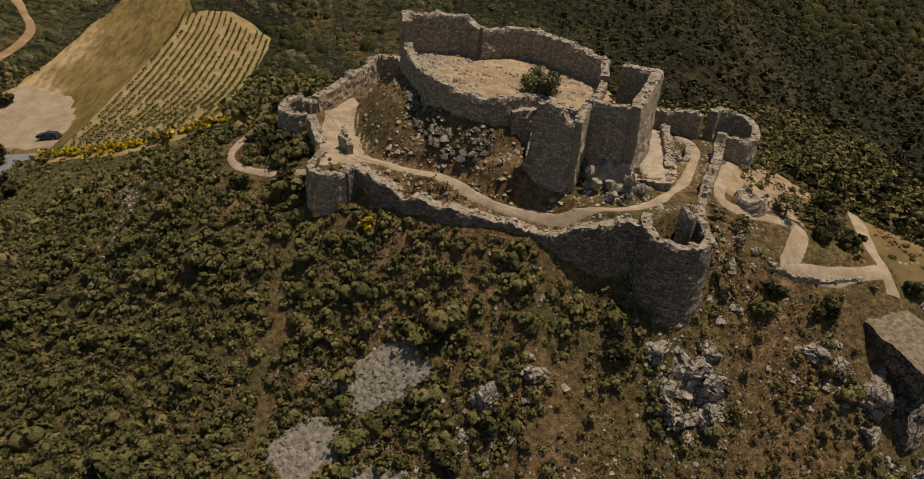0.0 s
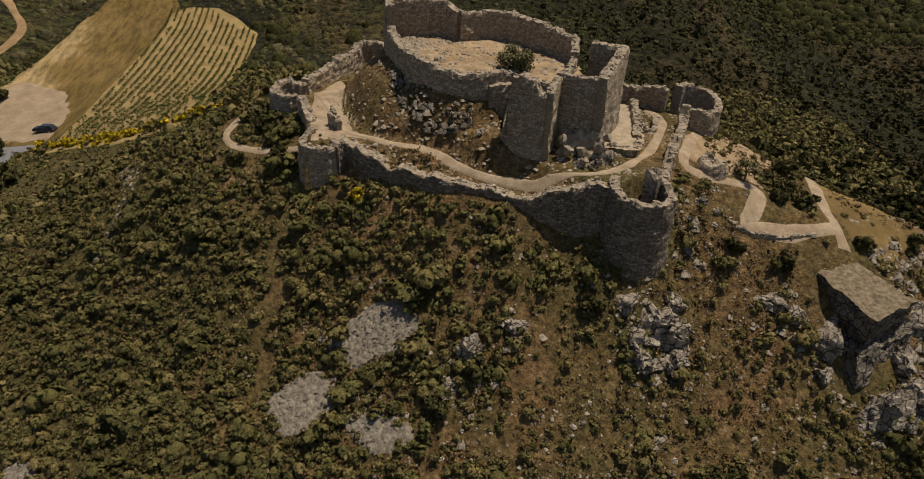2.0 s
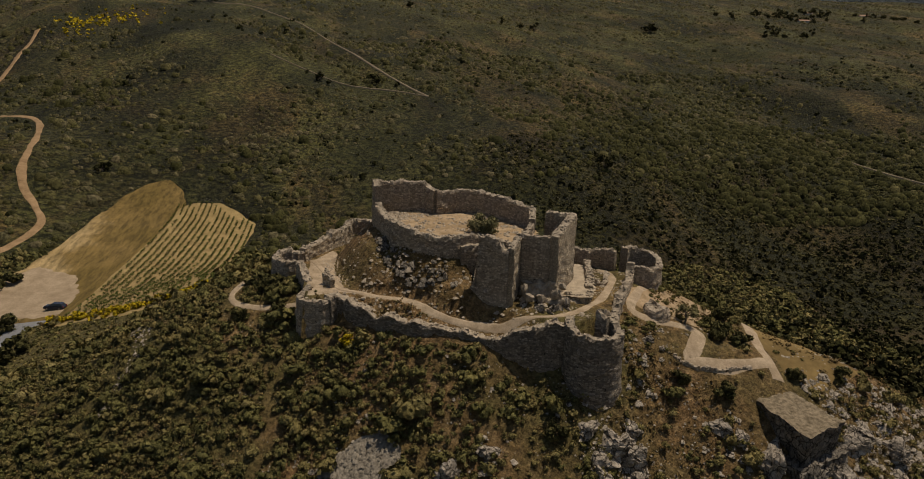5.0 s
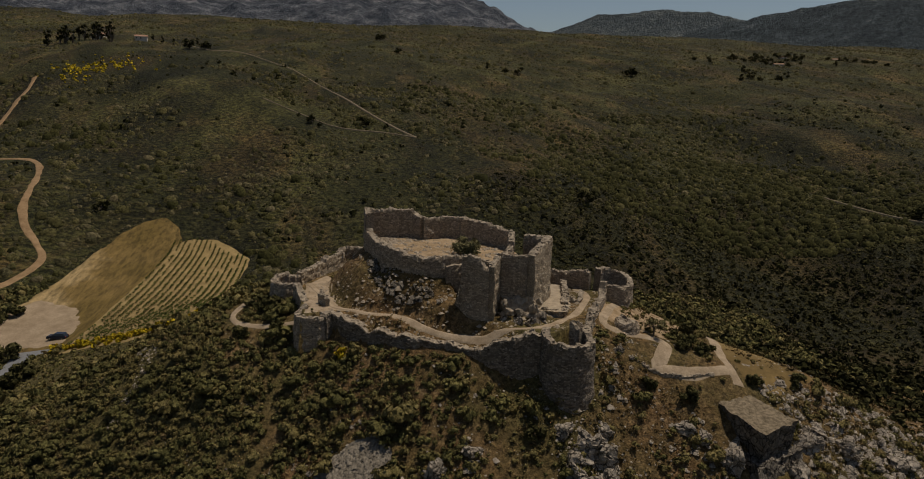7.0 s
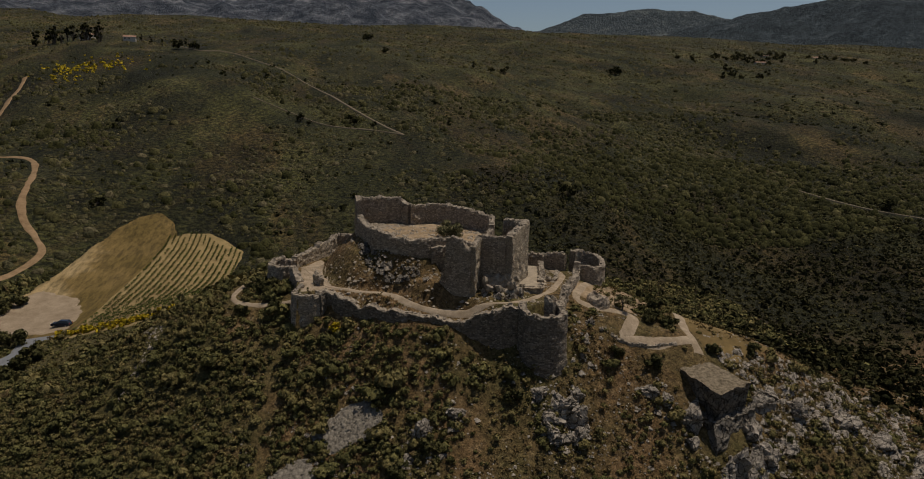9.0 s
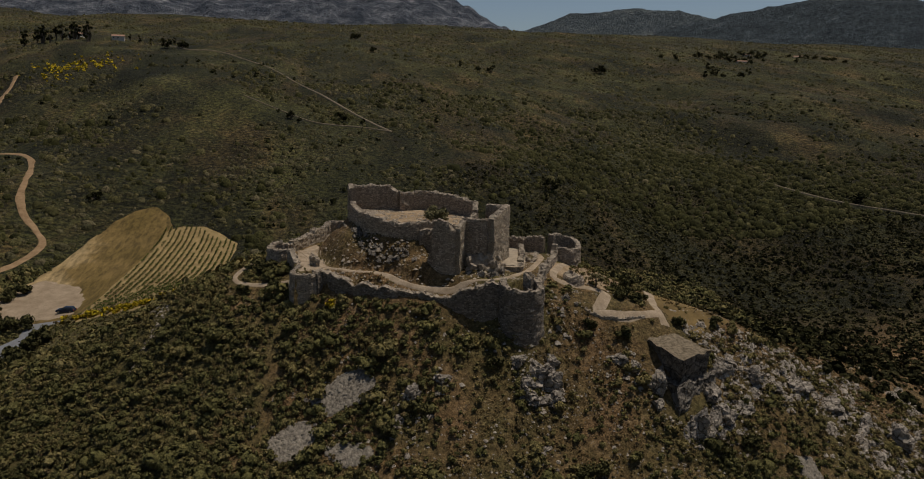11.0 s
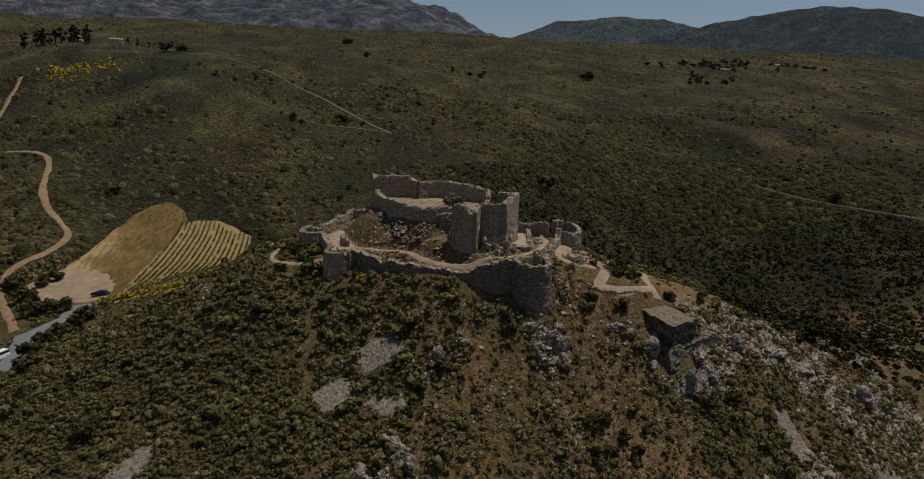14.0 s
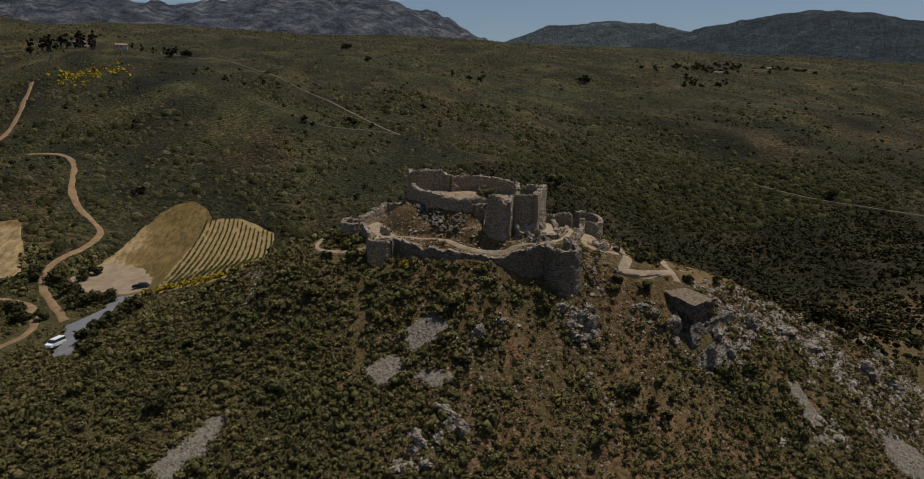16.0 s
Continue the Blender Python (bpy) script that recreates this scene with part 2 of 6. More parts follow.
def ground_material():
    m, t, b = nodes_of("dry_hillside", 0.97)
    p = world_pos(t)
    patch = noise_node(t, 0.06, 5.0, 0.6, p)
    mid = noise_node(t, 0.6, 9.0, 0.78, p)
    fine = noise_node(t, 3.5, 4.0, 0.7, p)
    soil = ramp(t, mid, [(0.3, (0.065, 0.045, 0.02)), (0.5, (0.17, 0.103, 0.046)), (0.7, (0.32, 0.22, 0.12))])
    grass = ramp(t, mid, [(0.3, (0.055, 0.05, 0.018)), (0.55, (0.11, 0.09, 0.034)), (0.75, (0.2, 0.15, 0.065))])
    sx = t.nodes.new("ShaderNodeSeparateXYZ")
    t.links.new(p, sx.inputs[0])
    west = t.nodes.new("ShaderNodeMapRange")
    west.inputs["From Min"].default_value, west.inputs["From Max"].default_value = -8, -32
    west.inputs["To Max"].default_value = 0.3
    t.links.new(sx.outputs["X"], west.inputs["Value"])
    lush = t.nodes.new("ShaderNodeMath")
    lush.operation = "ADD"
    t.links.new(patch, lush.inputs[0])
    t.links.new(west.outputs[0], lush.inputs[1])
    c = mix(t, ramp(t, lush.outputs[0], [(0.4, (0, 0, 0)), (0.62, (1, 1, 1))]), soil, grass)
    tuft = noise_node(t, 1.5, 6.0, 0.75, p)
    c = mix(t, 0.8, c, ramp(t, tuft, [(0.38, (0.35, 0.34, 0.32)), (0.5, (1.0, 0.98, 0.95)), (0.64, (1.8, 1.74, 1.65))]), "MULTIPLY")
    # low heath covers the slopes beyond the valley
    sep = t.nodes.new("ShaderNodeSeparateXYZ")
    t.links.new(p, sep.inputs[0])
    rng_n = t.nodes.new("ShaderNodeMapRange")
    rng_n.interpolation_type = "SMOOTHSTEP"
    rng_n.inputs["From Min"].default_value, rng_n.inputs["From Max"].default_value = 95, 150
    t.links.new(sep.outputs["Y"], rng_n.inputs["Value"])
    streak = noise_node(t, 0.035, 12.0, 0.78, p)
    speck = noise_node(t, 0.55, 5.0, 0.75, p)
    heath = ramp(t, streak, [(0.3, (0.0227, 0.024, 0.0101)), (0.48, (0.047, 0.0464, 0.0202)), (0.6, (0.0832, 0.0759, 0.0364)), (0.74, (0.1438, 0.1122, 0.0688))])
    lie = t.nodes.new("ShaderNodeVectorMath")
    lie.operation = "MULTIPLY"
    t.links.new(p, lie.inputs[0])
    lie.inputs[1].default_value = (1.0, 0.45, 1.0)
    stand = noise_node(t, 0.011, 6.0, 0.6, lie.outputs[0], 0.6)
    heath = mix(t, ramp(t, stand, [(0.44, (0, 0, 0)), (0.52, (0.75, 0.75, 0.75))]), mix(t, 0.5, heath, (0.03, 0.03, 0.011)), mix(t, 0.45, heath, (0.08, 0.082, 0.025)))
    worn = noise_node(t, 0.02, 7.0, 0.7, lie.outputs[0], 0.4)
    heath = mix(t, ramp(t, worn, [(0.5, (0, 0, 0)), (0.6, (0.75, 0.75, 0.75))]), heath, (0.105, 0.075, 0.034))
    heath = mix(t, 0.85, heath, ramp(t, speck, [(0.4, (0.1, 0.11, 0.1)), (0.49, (0.6, 0.6, 0.56)), (0.6, (1.75, 1.65, 1.45))]), "MULTIPLY")
    sweep = noise_node(t, 0.016, 5.0, 0.62, lie.outputs[0], 1.0)
    heath = mix(t, 0.9, heath, ramp(t, sweep, [(0.38, (0.4, 0.42, 0.4)), (0.5, (0.9, 0.9, 0.86)), (0.6, (1.5, 1.42, 1.3))]), "MULTIPLY")
    # thicker cover in the eastern valley
    side = t.nodes.new("ShaderNodeMapRange")
    side.inputs["From Min"].default_value, side.inputs["From Max"].default_value = 45, 130
    side.inputs["To Max"].default_value = 0.75
    t.links.new(sep.outputs["X"], side.inputs["Value"])
    deep = t.nodes.new("ShaderNodeMapRange")
    deep.inputs["From Min"].default_value, deep.inputs["From Max"].default_value = 380, 240
    t.links.new(sep.outputs["Y"], deep.inputs["Value"])
    thick = t.nodes.new("ShaderNodeMath")
    thick.operation = "MULTIPLY"
    t.links.new(side.outputs[0], thick.inputs[0])
    t.links.new(deep.outputs[0], thick.inputs[1])
    heath = mix(t, thick.outputs[0], heath, mix(t, 0.5, heath, (0.012, 0.012, 0.004)))
    c = mix(t, rng_n.outputs[0], c, heath)
    v = t.nodes.new("ShaderNodeTexVoronoi")
    v.inputs["Scale"].default_value = 1.6
    t.links.new(p, v.inputs["Vector"])
    st = t.nodes.new("ShaderNodeMath")
    st.operation = "MULTIPLY"
    t.links.new(ramp(t, v.outputs["Distance"], [(0.1, (1, 1, 1)), (0.2, (0, 0, 0))]), st.inputs[0])
    t.links.new(ramp(t, noise_node(t, 0.2, 3.0, 0.6, p), [(0.52, (0, 0, 0)), (0.62, (0.7, 0.7, 0.7))]), st.inputs[1])
    c = mix(t, st.outputs[0], c, (0.4, 0.37, 0.32))
    c = mix(t, 0.7, c, ramp(t, fine, [(0.25, (0.4, 0.4, 0.4)), (0.75, (1.0, 1.0, 1.0))]), "MULTIPLY")
    t.links.new(c, b.inputs["Base Color"])
    lumps = t.nodes.new("ShaderNodeMath")
    lumps.operation = "MULTIPLY"
    t.links.new(speck, lumps.inputs[0])
    t.links.new(rng_n.outputs[0], lumps.inputs[1])
    tall = t.nodes.new("ShaderNodeMath")
    tall.operation = "MULTIPLY_ADD"
    t.links.new(lumps.outputs[0], tall.inputs[0])
    tall.inputs[1].default_value = 14.0
    near = t.nodes.new("ShaderNodeMath")
    near.operation = "MULTIPLY_ADD"
    t.links.new(tuft, near.inputs[0])
    near.inputs[1].default_value = 3.5
    t.links.new(fine, near.inputs[2])
    t.links.new(near.outputs[0], tall.inputs[2])
    bump(t, b, tall.outputs[0], 0.9, 0.15)
    return m


M_GROUND = ground_material()

# ---- land ----
SWELLS = {  # broad swells of the land, 45 m wide: column x -> heights at y -10, 45, 100, 155, 210
    -130: (-7.7, -0.7, -4.0, 5.6, 15.6),
    -75: (-1.2, -2.4, -5.2, -4.8, -3.2),
    -20: (-0.5, 2.4, 21.9, 1.4, 3.3),
    35: (-1.2, 5.9, 4.5, -14.3, 4.0),
    90: (-9.3, 10.2, 6.4, -1.9, 16.2),
    145: (-4.9, -0.6, -8.6, -4.2, -11.1)}
KNOLLS = [  # knolls and hollows of the castle hill, 11 m wide: x, y, height
    (-12, 74, 0.0), (3, 70, 6.1), (18, 72, 1.5), (33, 72, 3.4), (10, 88, 6.4), (25, 60, 4.9), (8, 55, 0.4), (42, 62, 2.1), (54, 57, 5.0), (-10, 92, 3.8), (-8, 55, -3.9), (25, 48, -0.5), (-28, 78, 5.5), (40, 84, 6.8), (52, 46, -0.1), (75, 58, 2.5), (38, 48, -2.1), (-38, 62, -5.5), (-42, 107, -1.6)]
# the crest running east from the castle: x, y, height
RIDGE = [(49.1, 81.0, 1.2), (52.8, 79.0, 0.5), (56.3, 76.0, 0.9), (58.5, 73.0, 1.0), (61.8, 69.0, 1.2), (64.7, 65.0, 0.9), (68.8, 59.0, 1.3)]
# the courtyard's outline inside the curtain wall
YARD = [(-9, 69.3), (-4.6, 70.2), (2, 65.6), (8.6, 62.8), (14, 61.1), (20.2, 58.5), (25, 57.6), (30, 60), (33.5, 64), (39, 72), (42, 79), (36, 83), (27, 86), (12, 94), (0, 100), (-4, 99), (-13, 87), (-10, 80)]

YARD_PATH = [(-9, 88), (-7, 82), (-5.6, 77), (-4.6, 73.5), (-2.1, 72), (1.9, 69.8), (5.8, 67.8), (8.8, 65.5), (12.4, 63.7), (17.8, 61.6), (21, 60.8), (24.8, 60.8), (29, 63.2), (32.7, 67.4), (36, 73), (38, 77.5), (37, 81)]
# the floor of the keep
FLOOR = [(1.6, 86.6), (3.2, 78), (6.4, 73.4), (9.6, 71.8), (13.0, 72.0), (16.7, 73.0), (18.5, 69.6), (20.2, 67.8), (22.8, 70), (24, 75.6), (21.6, 80), (19.4, 83), (17, 86), (10.4, 86), (6, 88)]


def fbm(x, y, scale, seed, octaves=4):
    """Smooth value noise on arrays, about -1 to 1."""
    out = np.zeros(np.broadcast(x, y).shape)
    amp, tot = 1.0, 0.0
    for k in range(octaves):
        u, v = x / scale + 17.3 * seed + 5.1 * k, y / scale - 9.7 * seed + 3.3 * k
        iu, iv = np.floor(u), np.floor(v)
        fu, fv = u - iu, v - iv
        fu, fv = fu * fu * (3 - 2 * fu), fv * fv * (3 - 2 * fv)

        def cell(a, b):
            h = np.sin(a * 127.1 + b * 311.7 + seed * 74.7) * 43758.5453
            return 2 * (h - np.floor(h)) - 1
        out = out + amp * ((cell(iu, iv) * (1 - fu) + cell(iu + 1, iv) * fu) * (1 - fv) + (cell(iu, iv + 1) * (1 - fu) + cell(iu + 1, iv + 1) * fu) * fv)
        tot += amp
        amp *= 0.5
        scale *= 0.5
    return out / tot


def poly_distance(x, y, pts, closed=True):
    """Distance to a polyline, and whether inside it when closed."""
    x, y = np.asarray(x, float), np.asarray(y, float)
    d = np.full(x.shape, 1e9)
    inside = np.zeros(x.shape, bool)
    n = len(pts)
    for i in range(n if closed else n - 1):
        (ax, ay), (bx, by) = pts[i][:2], pts[(i + 1) % n][:2]
        ux, uy = bx - ax, by - ay
        k = np.clip(((x - ax) * ux + (y - ay) * uy) / (ux * ux + uy * uy), 0, 1)
        d = np.minimum(d, np.hypot(x - ax - k * ux, y - ay - k * uy))
        if closed and by != ay:
            inside ^= ((ay > y) != (by > y)) & (x < (bx - ax) * (y - ay) / (by - ay) + ax)
    return d, inside


def smooth(a, b, v):
    k = np.clip((v - a) / (b - a), 0, 1)
    return k * k * (3 - 2 * k)


def height(x, y):
    """Height of the land at arrays x, y."""
    x, y = np.asarray(x, float), np.asarray(y, float)
    z = np.interp(y, [-200, -60, 60, 140, 200, 300, 400, 700, 1300, 1500, 2200, 4800], [-60, -48, -16, -13, -8, 20, 42, 92, 186, 190, 150, 100])
    for cx, col in SWELLS.items():
        for cy, a in zip((-10, 45, 100, 155, 210), col):
            z = z + a * np.exp(-((x - cx) ** 2 + (y - cy) ** 2) / 4050)
    for cx, cy, a in KNOLLS:
        z = z + a * np.exp(-((x - cx) ** 2 + (y - cy) ** 2) / 242)
    z = z - 2.2 * np.exp(-(((x - 20.5) / 4.0) ** 2 + ((y - 56.8) / 2.6) ** 2))  # hollow at the foot of the southern wall
    for cx, cy, a in RIDGE:
        z = z + a * np.exp(-((x - cx) ** 2 + (y - cy) ** 2) / 40)
    # spurs and gullies of the far slope
    far = smooth(190, 420, y)
    z = z + far * ((34 - 25 * smooth(500, 950, y)) * fbm(x + 0.35 * y, y * 0.35, 150, 3, 4) + 12 * (1 - 0.7 * smooth(600, 1000, y)) * fbm(x, y, 420, 5, 3)) - far * np.clip(x - 60, 0, 260) * 0.09 * (1 - 0.75 * smooth(480, 900, y))
    z = z + 0.45 * fbm(x, y, 9, 1, 3) * (1 - smooth(100, 140, y) * 0.7)
    # the levelled courtyard
    d, inside = poly_distance(x, y, YARD)
    k = np.where(inside, smooth(-2.0, 0.3, d), 0)
    fd, fin = poly_distance(x, y, FLOOR)
    fd = np.where(fin, -fd, fd) + 0.9 * fbm(x, y, 5, 14, 3)
    west = 1 - smooth(-0.5, 3.5, x)
    mound = (west * np.interp(fd, [0.9, 1.8, 3.4, 5.2, 6.8], [6.9, 6.3, 4.9, 2.8, 0]) + (1 - west) * np.interp(fd, [0.9, 1.5, 3.0, 5.2, 7.4], [6.2, 5.4, 2.9, 1.6, 0]) * np.interp(x, [4, 13], [1.05, 0.82])) * (1 - smooth(13.2, 16.0, x)) + 2.8 * np.exp(-((x - 23) ** 2 + (y - 67.5) ** 2) / 16) + 0.8 * np.exp(-((x - 13) ** 2 + (y - 67.6) ** 2) / 6)
    mound = np.minimum(mound, 1.75 * np.maximum(0, poly_distance(x, y, YARD_PATH, False)[0] - 0.7))
    mound = mound + 0.3 * np.clip(mound, 0, 1) * fbm(x, y, 2.6, 12, 3)
    # towards the southern wall the yard falls to the wall's broken top
    sd = poly_distance(x, y, YARD[:7], False)[0]
    lip = np.interp(x, [-5, 2, 6, 10, 13.6, 17.6, 20, 25], [14.6, 13.4, 13.0, 12.4, 12.0, 12.4, 13.6, 14.8]) - 0.3
    level = np.minimum(14.4, lip + 0.8 * np.maximum(0, sd - 1.2))
    z = z * (1 - k) + k * (level + mound + 0.15 * fbm(x, y, 4, 2, 3))
    return z


def hz(x, y):
    return float(height(np.array([x]), np.array([y]))[0])


def mesh_object(name, verts, faces, mat, smooth_shade=False, uvs=None):
    me = bpy.data.meshes.new(name)
    verts = np.asarray(verts, np.float32)
    faces = np.asarray(faces, np.int32)
    n = faces.shape[1]
    me.vertices.add(len(verts))
    me.vertices.foreach_set("co", verts.ravel())
    me.loops.add(faces.size)
    me.loops.foreach_set("vertex_index", faces.ravel())
    me.polygons.add(len(faces))
    me.polygons.foreach_set("loop_start", np.arange(0, faces.size, n, dtype=np.int32))
    me.polygons.foreach_set("loop_total", np.full(len(faces), n, np.int32))
    if uvs is not None:
        layer = me.uv_layers.new(name="UVMap")
        layer.data.foreach_set("uv", np.asarray(uvs, np.float32)[faces.ravel()].ravel())
    me.update(calc_edges=True)
    me.validate()
    me.polygons.foreach_set("use_smooth", np.full(len(me.polygons), smooth_shade))
    me.materials.append(mat)
    return new(name, me)


def grid_faces(nu, nv):
    i = np.arange(nu * nv).reshape(nv, nu)
    return np.stack([i[:-1, :-1], i[:-1, 1:], i[1:, 1:], i[1:, :-1]], -1).reshape(-1, 4)


def spaced(a, b, step, lo, hi, grow=1.09):
    """Even steps from a to b, then widening steps out to lo and hi."""
    mid = list(np.arange(a, b + step / 2, step))
    s, up = step, [mid[-1]]
    while up[-1] < hi:
        s *= grow
        up.append(up[-1] + s)
    s, dn = step, [mid[0]]
    while dn[-1] > lo:
        s *= grow
        dn.append(dn[-1] - s)
    return np.array(dn[:0:-1] + mid + up[1:])


gx, gy = spaced(-95, 110, 1.0, -3200, 3600, 1.038), spaced(20, 135, 1.0, -700, 4600, 1.038)
gx, gy = np.union1d(gx, np.arange(-13.5, 44, 1.0)), np.union1d(gy, np.arange(55.5, 100, 1.0))  # finer over the courtyard
XX, YY = np.meshgrid(gx, gy)
ZZ = height(XX, YY)


def gz(x, y):
    """Height of the ground sheet itself at arrays x, y."""
    x, y = np.atleast_1d(np.asarray(x, float)), np.atleast_1d(np.asarray(y, float))
    i, j = np.clip(np.searchsorted(gx, x) - 1, 0, len(gx) - 2), np.clip(np.searchsorted(gy, y) - 1, 0, len(gy) - 2)
    u, v = (x - gx[i]) / (gx[i + 1] - gx[i]), (y - gy[j]) / (gy[j + 1] - gy[j])
    return (ZZ[j, i] * (1 - u) + ZZ[j, i + 1] * u) * (1 - v) + (ZZ[j + 1, i] * (1 - u) + ZZ[j + 1, i + 1] * u) * v


land = mesh_object("ground", np.stack([XX, YY, ZZ], -1).reshape(-1, 3), grid_faces(len(gx), len(gy)), M_GROUND, True)
tagged(land, "dry scrubby hillside of brown soil and stones", "ground", kind="structure")


# ---- far mountains ----
def mountain(name, az0, az1, profile, r0, r1, mat, label, seed, rugged, fine=260):
    """A range seen from afar: crest heights by bearing, falling to both sides."""
    az = np.linspace(az0, az1, fine)
    rr = np.linspace(r0, r1, fine // 4)
    A, R = np.meshgrid(np.radians(az), rr)
    crest = np.interp(np.degrees(A), [p[0] for p in profile], [p[1] for p in profile])
    k = (R - r0) / (r1 - r0)
    shape = np.where(k < 0.55, np.clip(k / 0.55, 0, 1) ** 0.75, 1 - np.clip((k - 0.55) / 0.45, 0, 1) ** 1.6)
    X, Y = R * np.sin(A), R * np.cos(A)
    rough = fbm(X, Y, 420, seed, 5) * rugged + fbm(X, Y * 0.4, 110, seed + 1, 4) * rugged * 0.35
    rough = rough + rugged * 0.9 * (0.35 - np.abs(fbm(A * 3000, R * 0.22, 130, seed + 3, 5)))  # ribs and gullies run down the face
    Z = 60 + (crest - 60) * shape + rough * np.sin(np.pi * np.clip(k, 0, 1)) * 0.9
    ob = mesh_object(name, np.stack([X, Y, Z], -1).reshape(-1, 3), grid_faces(len(az), len(rr)), mat, True)
    tagged(ob, label, "mountain", kind="structure")


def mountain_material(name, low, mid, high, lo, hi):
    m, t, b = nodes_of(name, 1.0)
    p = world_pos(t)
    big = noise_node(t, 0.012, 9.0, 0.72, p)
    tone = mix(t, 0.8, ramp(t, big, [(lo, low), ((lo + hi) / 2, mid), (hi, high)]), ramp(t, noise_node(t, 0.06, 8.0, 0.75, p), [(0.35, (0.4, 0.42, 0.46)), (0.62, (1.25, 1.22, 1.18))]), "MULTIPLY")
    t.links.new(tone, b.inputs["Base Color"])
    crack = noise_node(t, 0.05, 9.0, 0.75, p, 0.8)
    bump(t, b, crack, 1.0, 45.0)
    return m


# the blue of distance haze is mixed into these rock and wood colours
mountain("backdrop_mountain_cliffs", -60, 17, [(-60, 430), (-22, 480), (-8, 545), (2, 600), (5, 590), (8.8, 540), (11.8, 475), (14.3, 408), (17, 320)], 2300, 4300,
         mountain_material("haze_blue_cliffs", (0.054, 0.066, 0.084), (0.144, 0.156, 0.1764), (0.36, 0.366, 0.372), 0.4, 0.68), "distant grey limestone mountain with cliffs", 7, 60, 440)
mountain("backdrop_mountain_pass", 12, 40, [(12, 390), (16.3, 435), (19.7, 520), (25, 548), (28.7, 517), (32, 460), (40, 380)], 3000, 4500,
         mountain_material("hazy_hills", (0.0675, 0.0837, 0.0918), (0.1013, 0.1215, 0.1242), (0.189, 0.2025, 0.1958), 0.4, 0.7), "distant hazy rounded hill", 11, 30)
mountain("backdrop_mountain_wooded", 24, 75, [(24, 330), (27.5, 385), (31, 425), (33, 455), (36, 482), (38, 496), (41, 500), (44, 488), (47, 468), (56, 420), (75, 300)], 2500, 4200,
         mountain_material("haze_blue_wooded_slopes", (0.049, 0.063, 0.07), (0.077, 0.098, 0.105), (0.224, 0.238, 0.238), 0.45, 0.75), "distant dark wooded mountain ridge", 13, 30)


# ---- masonry ----
def part(name, ob, parent, label=""):
    """Hangs a made mesh under its thing."""
    ob.name = name
    ob.parent = parent
    if label:
        ob["label"] = label
    return ob


def thing(name, x, y, z, label, category, group=""):
    e = new(name)
    e.location = (x, y, z)
    e.empty_display_size = 0.5
    return tagged(e, label, category, group)


def hang(ob, parent):
    """Parents a mesh made in world metres under a thing that stands elsewhere."""
    ob.parent = parent
    ob.matrix_parent_inverse = Matrix.Translation(-parent.location)
    return ob


def resample(pts, step, closed=False):
    p = np.array(pts, float)
    if closed:
        p = np.vstack([p, p[:1]])
    s = np.r_[0, np.cumsum(np.hypot(*np.diff(p[:, :2], axis=0).T))]
    n = max(2, int(s[-1] / step) + 1)
    q = np.linspace(0, s[-1], n)
    return np.stack([np.interp(q, s, p[:, i]) for i in range(p.shape[1])], -1), q


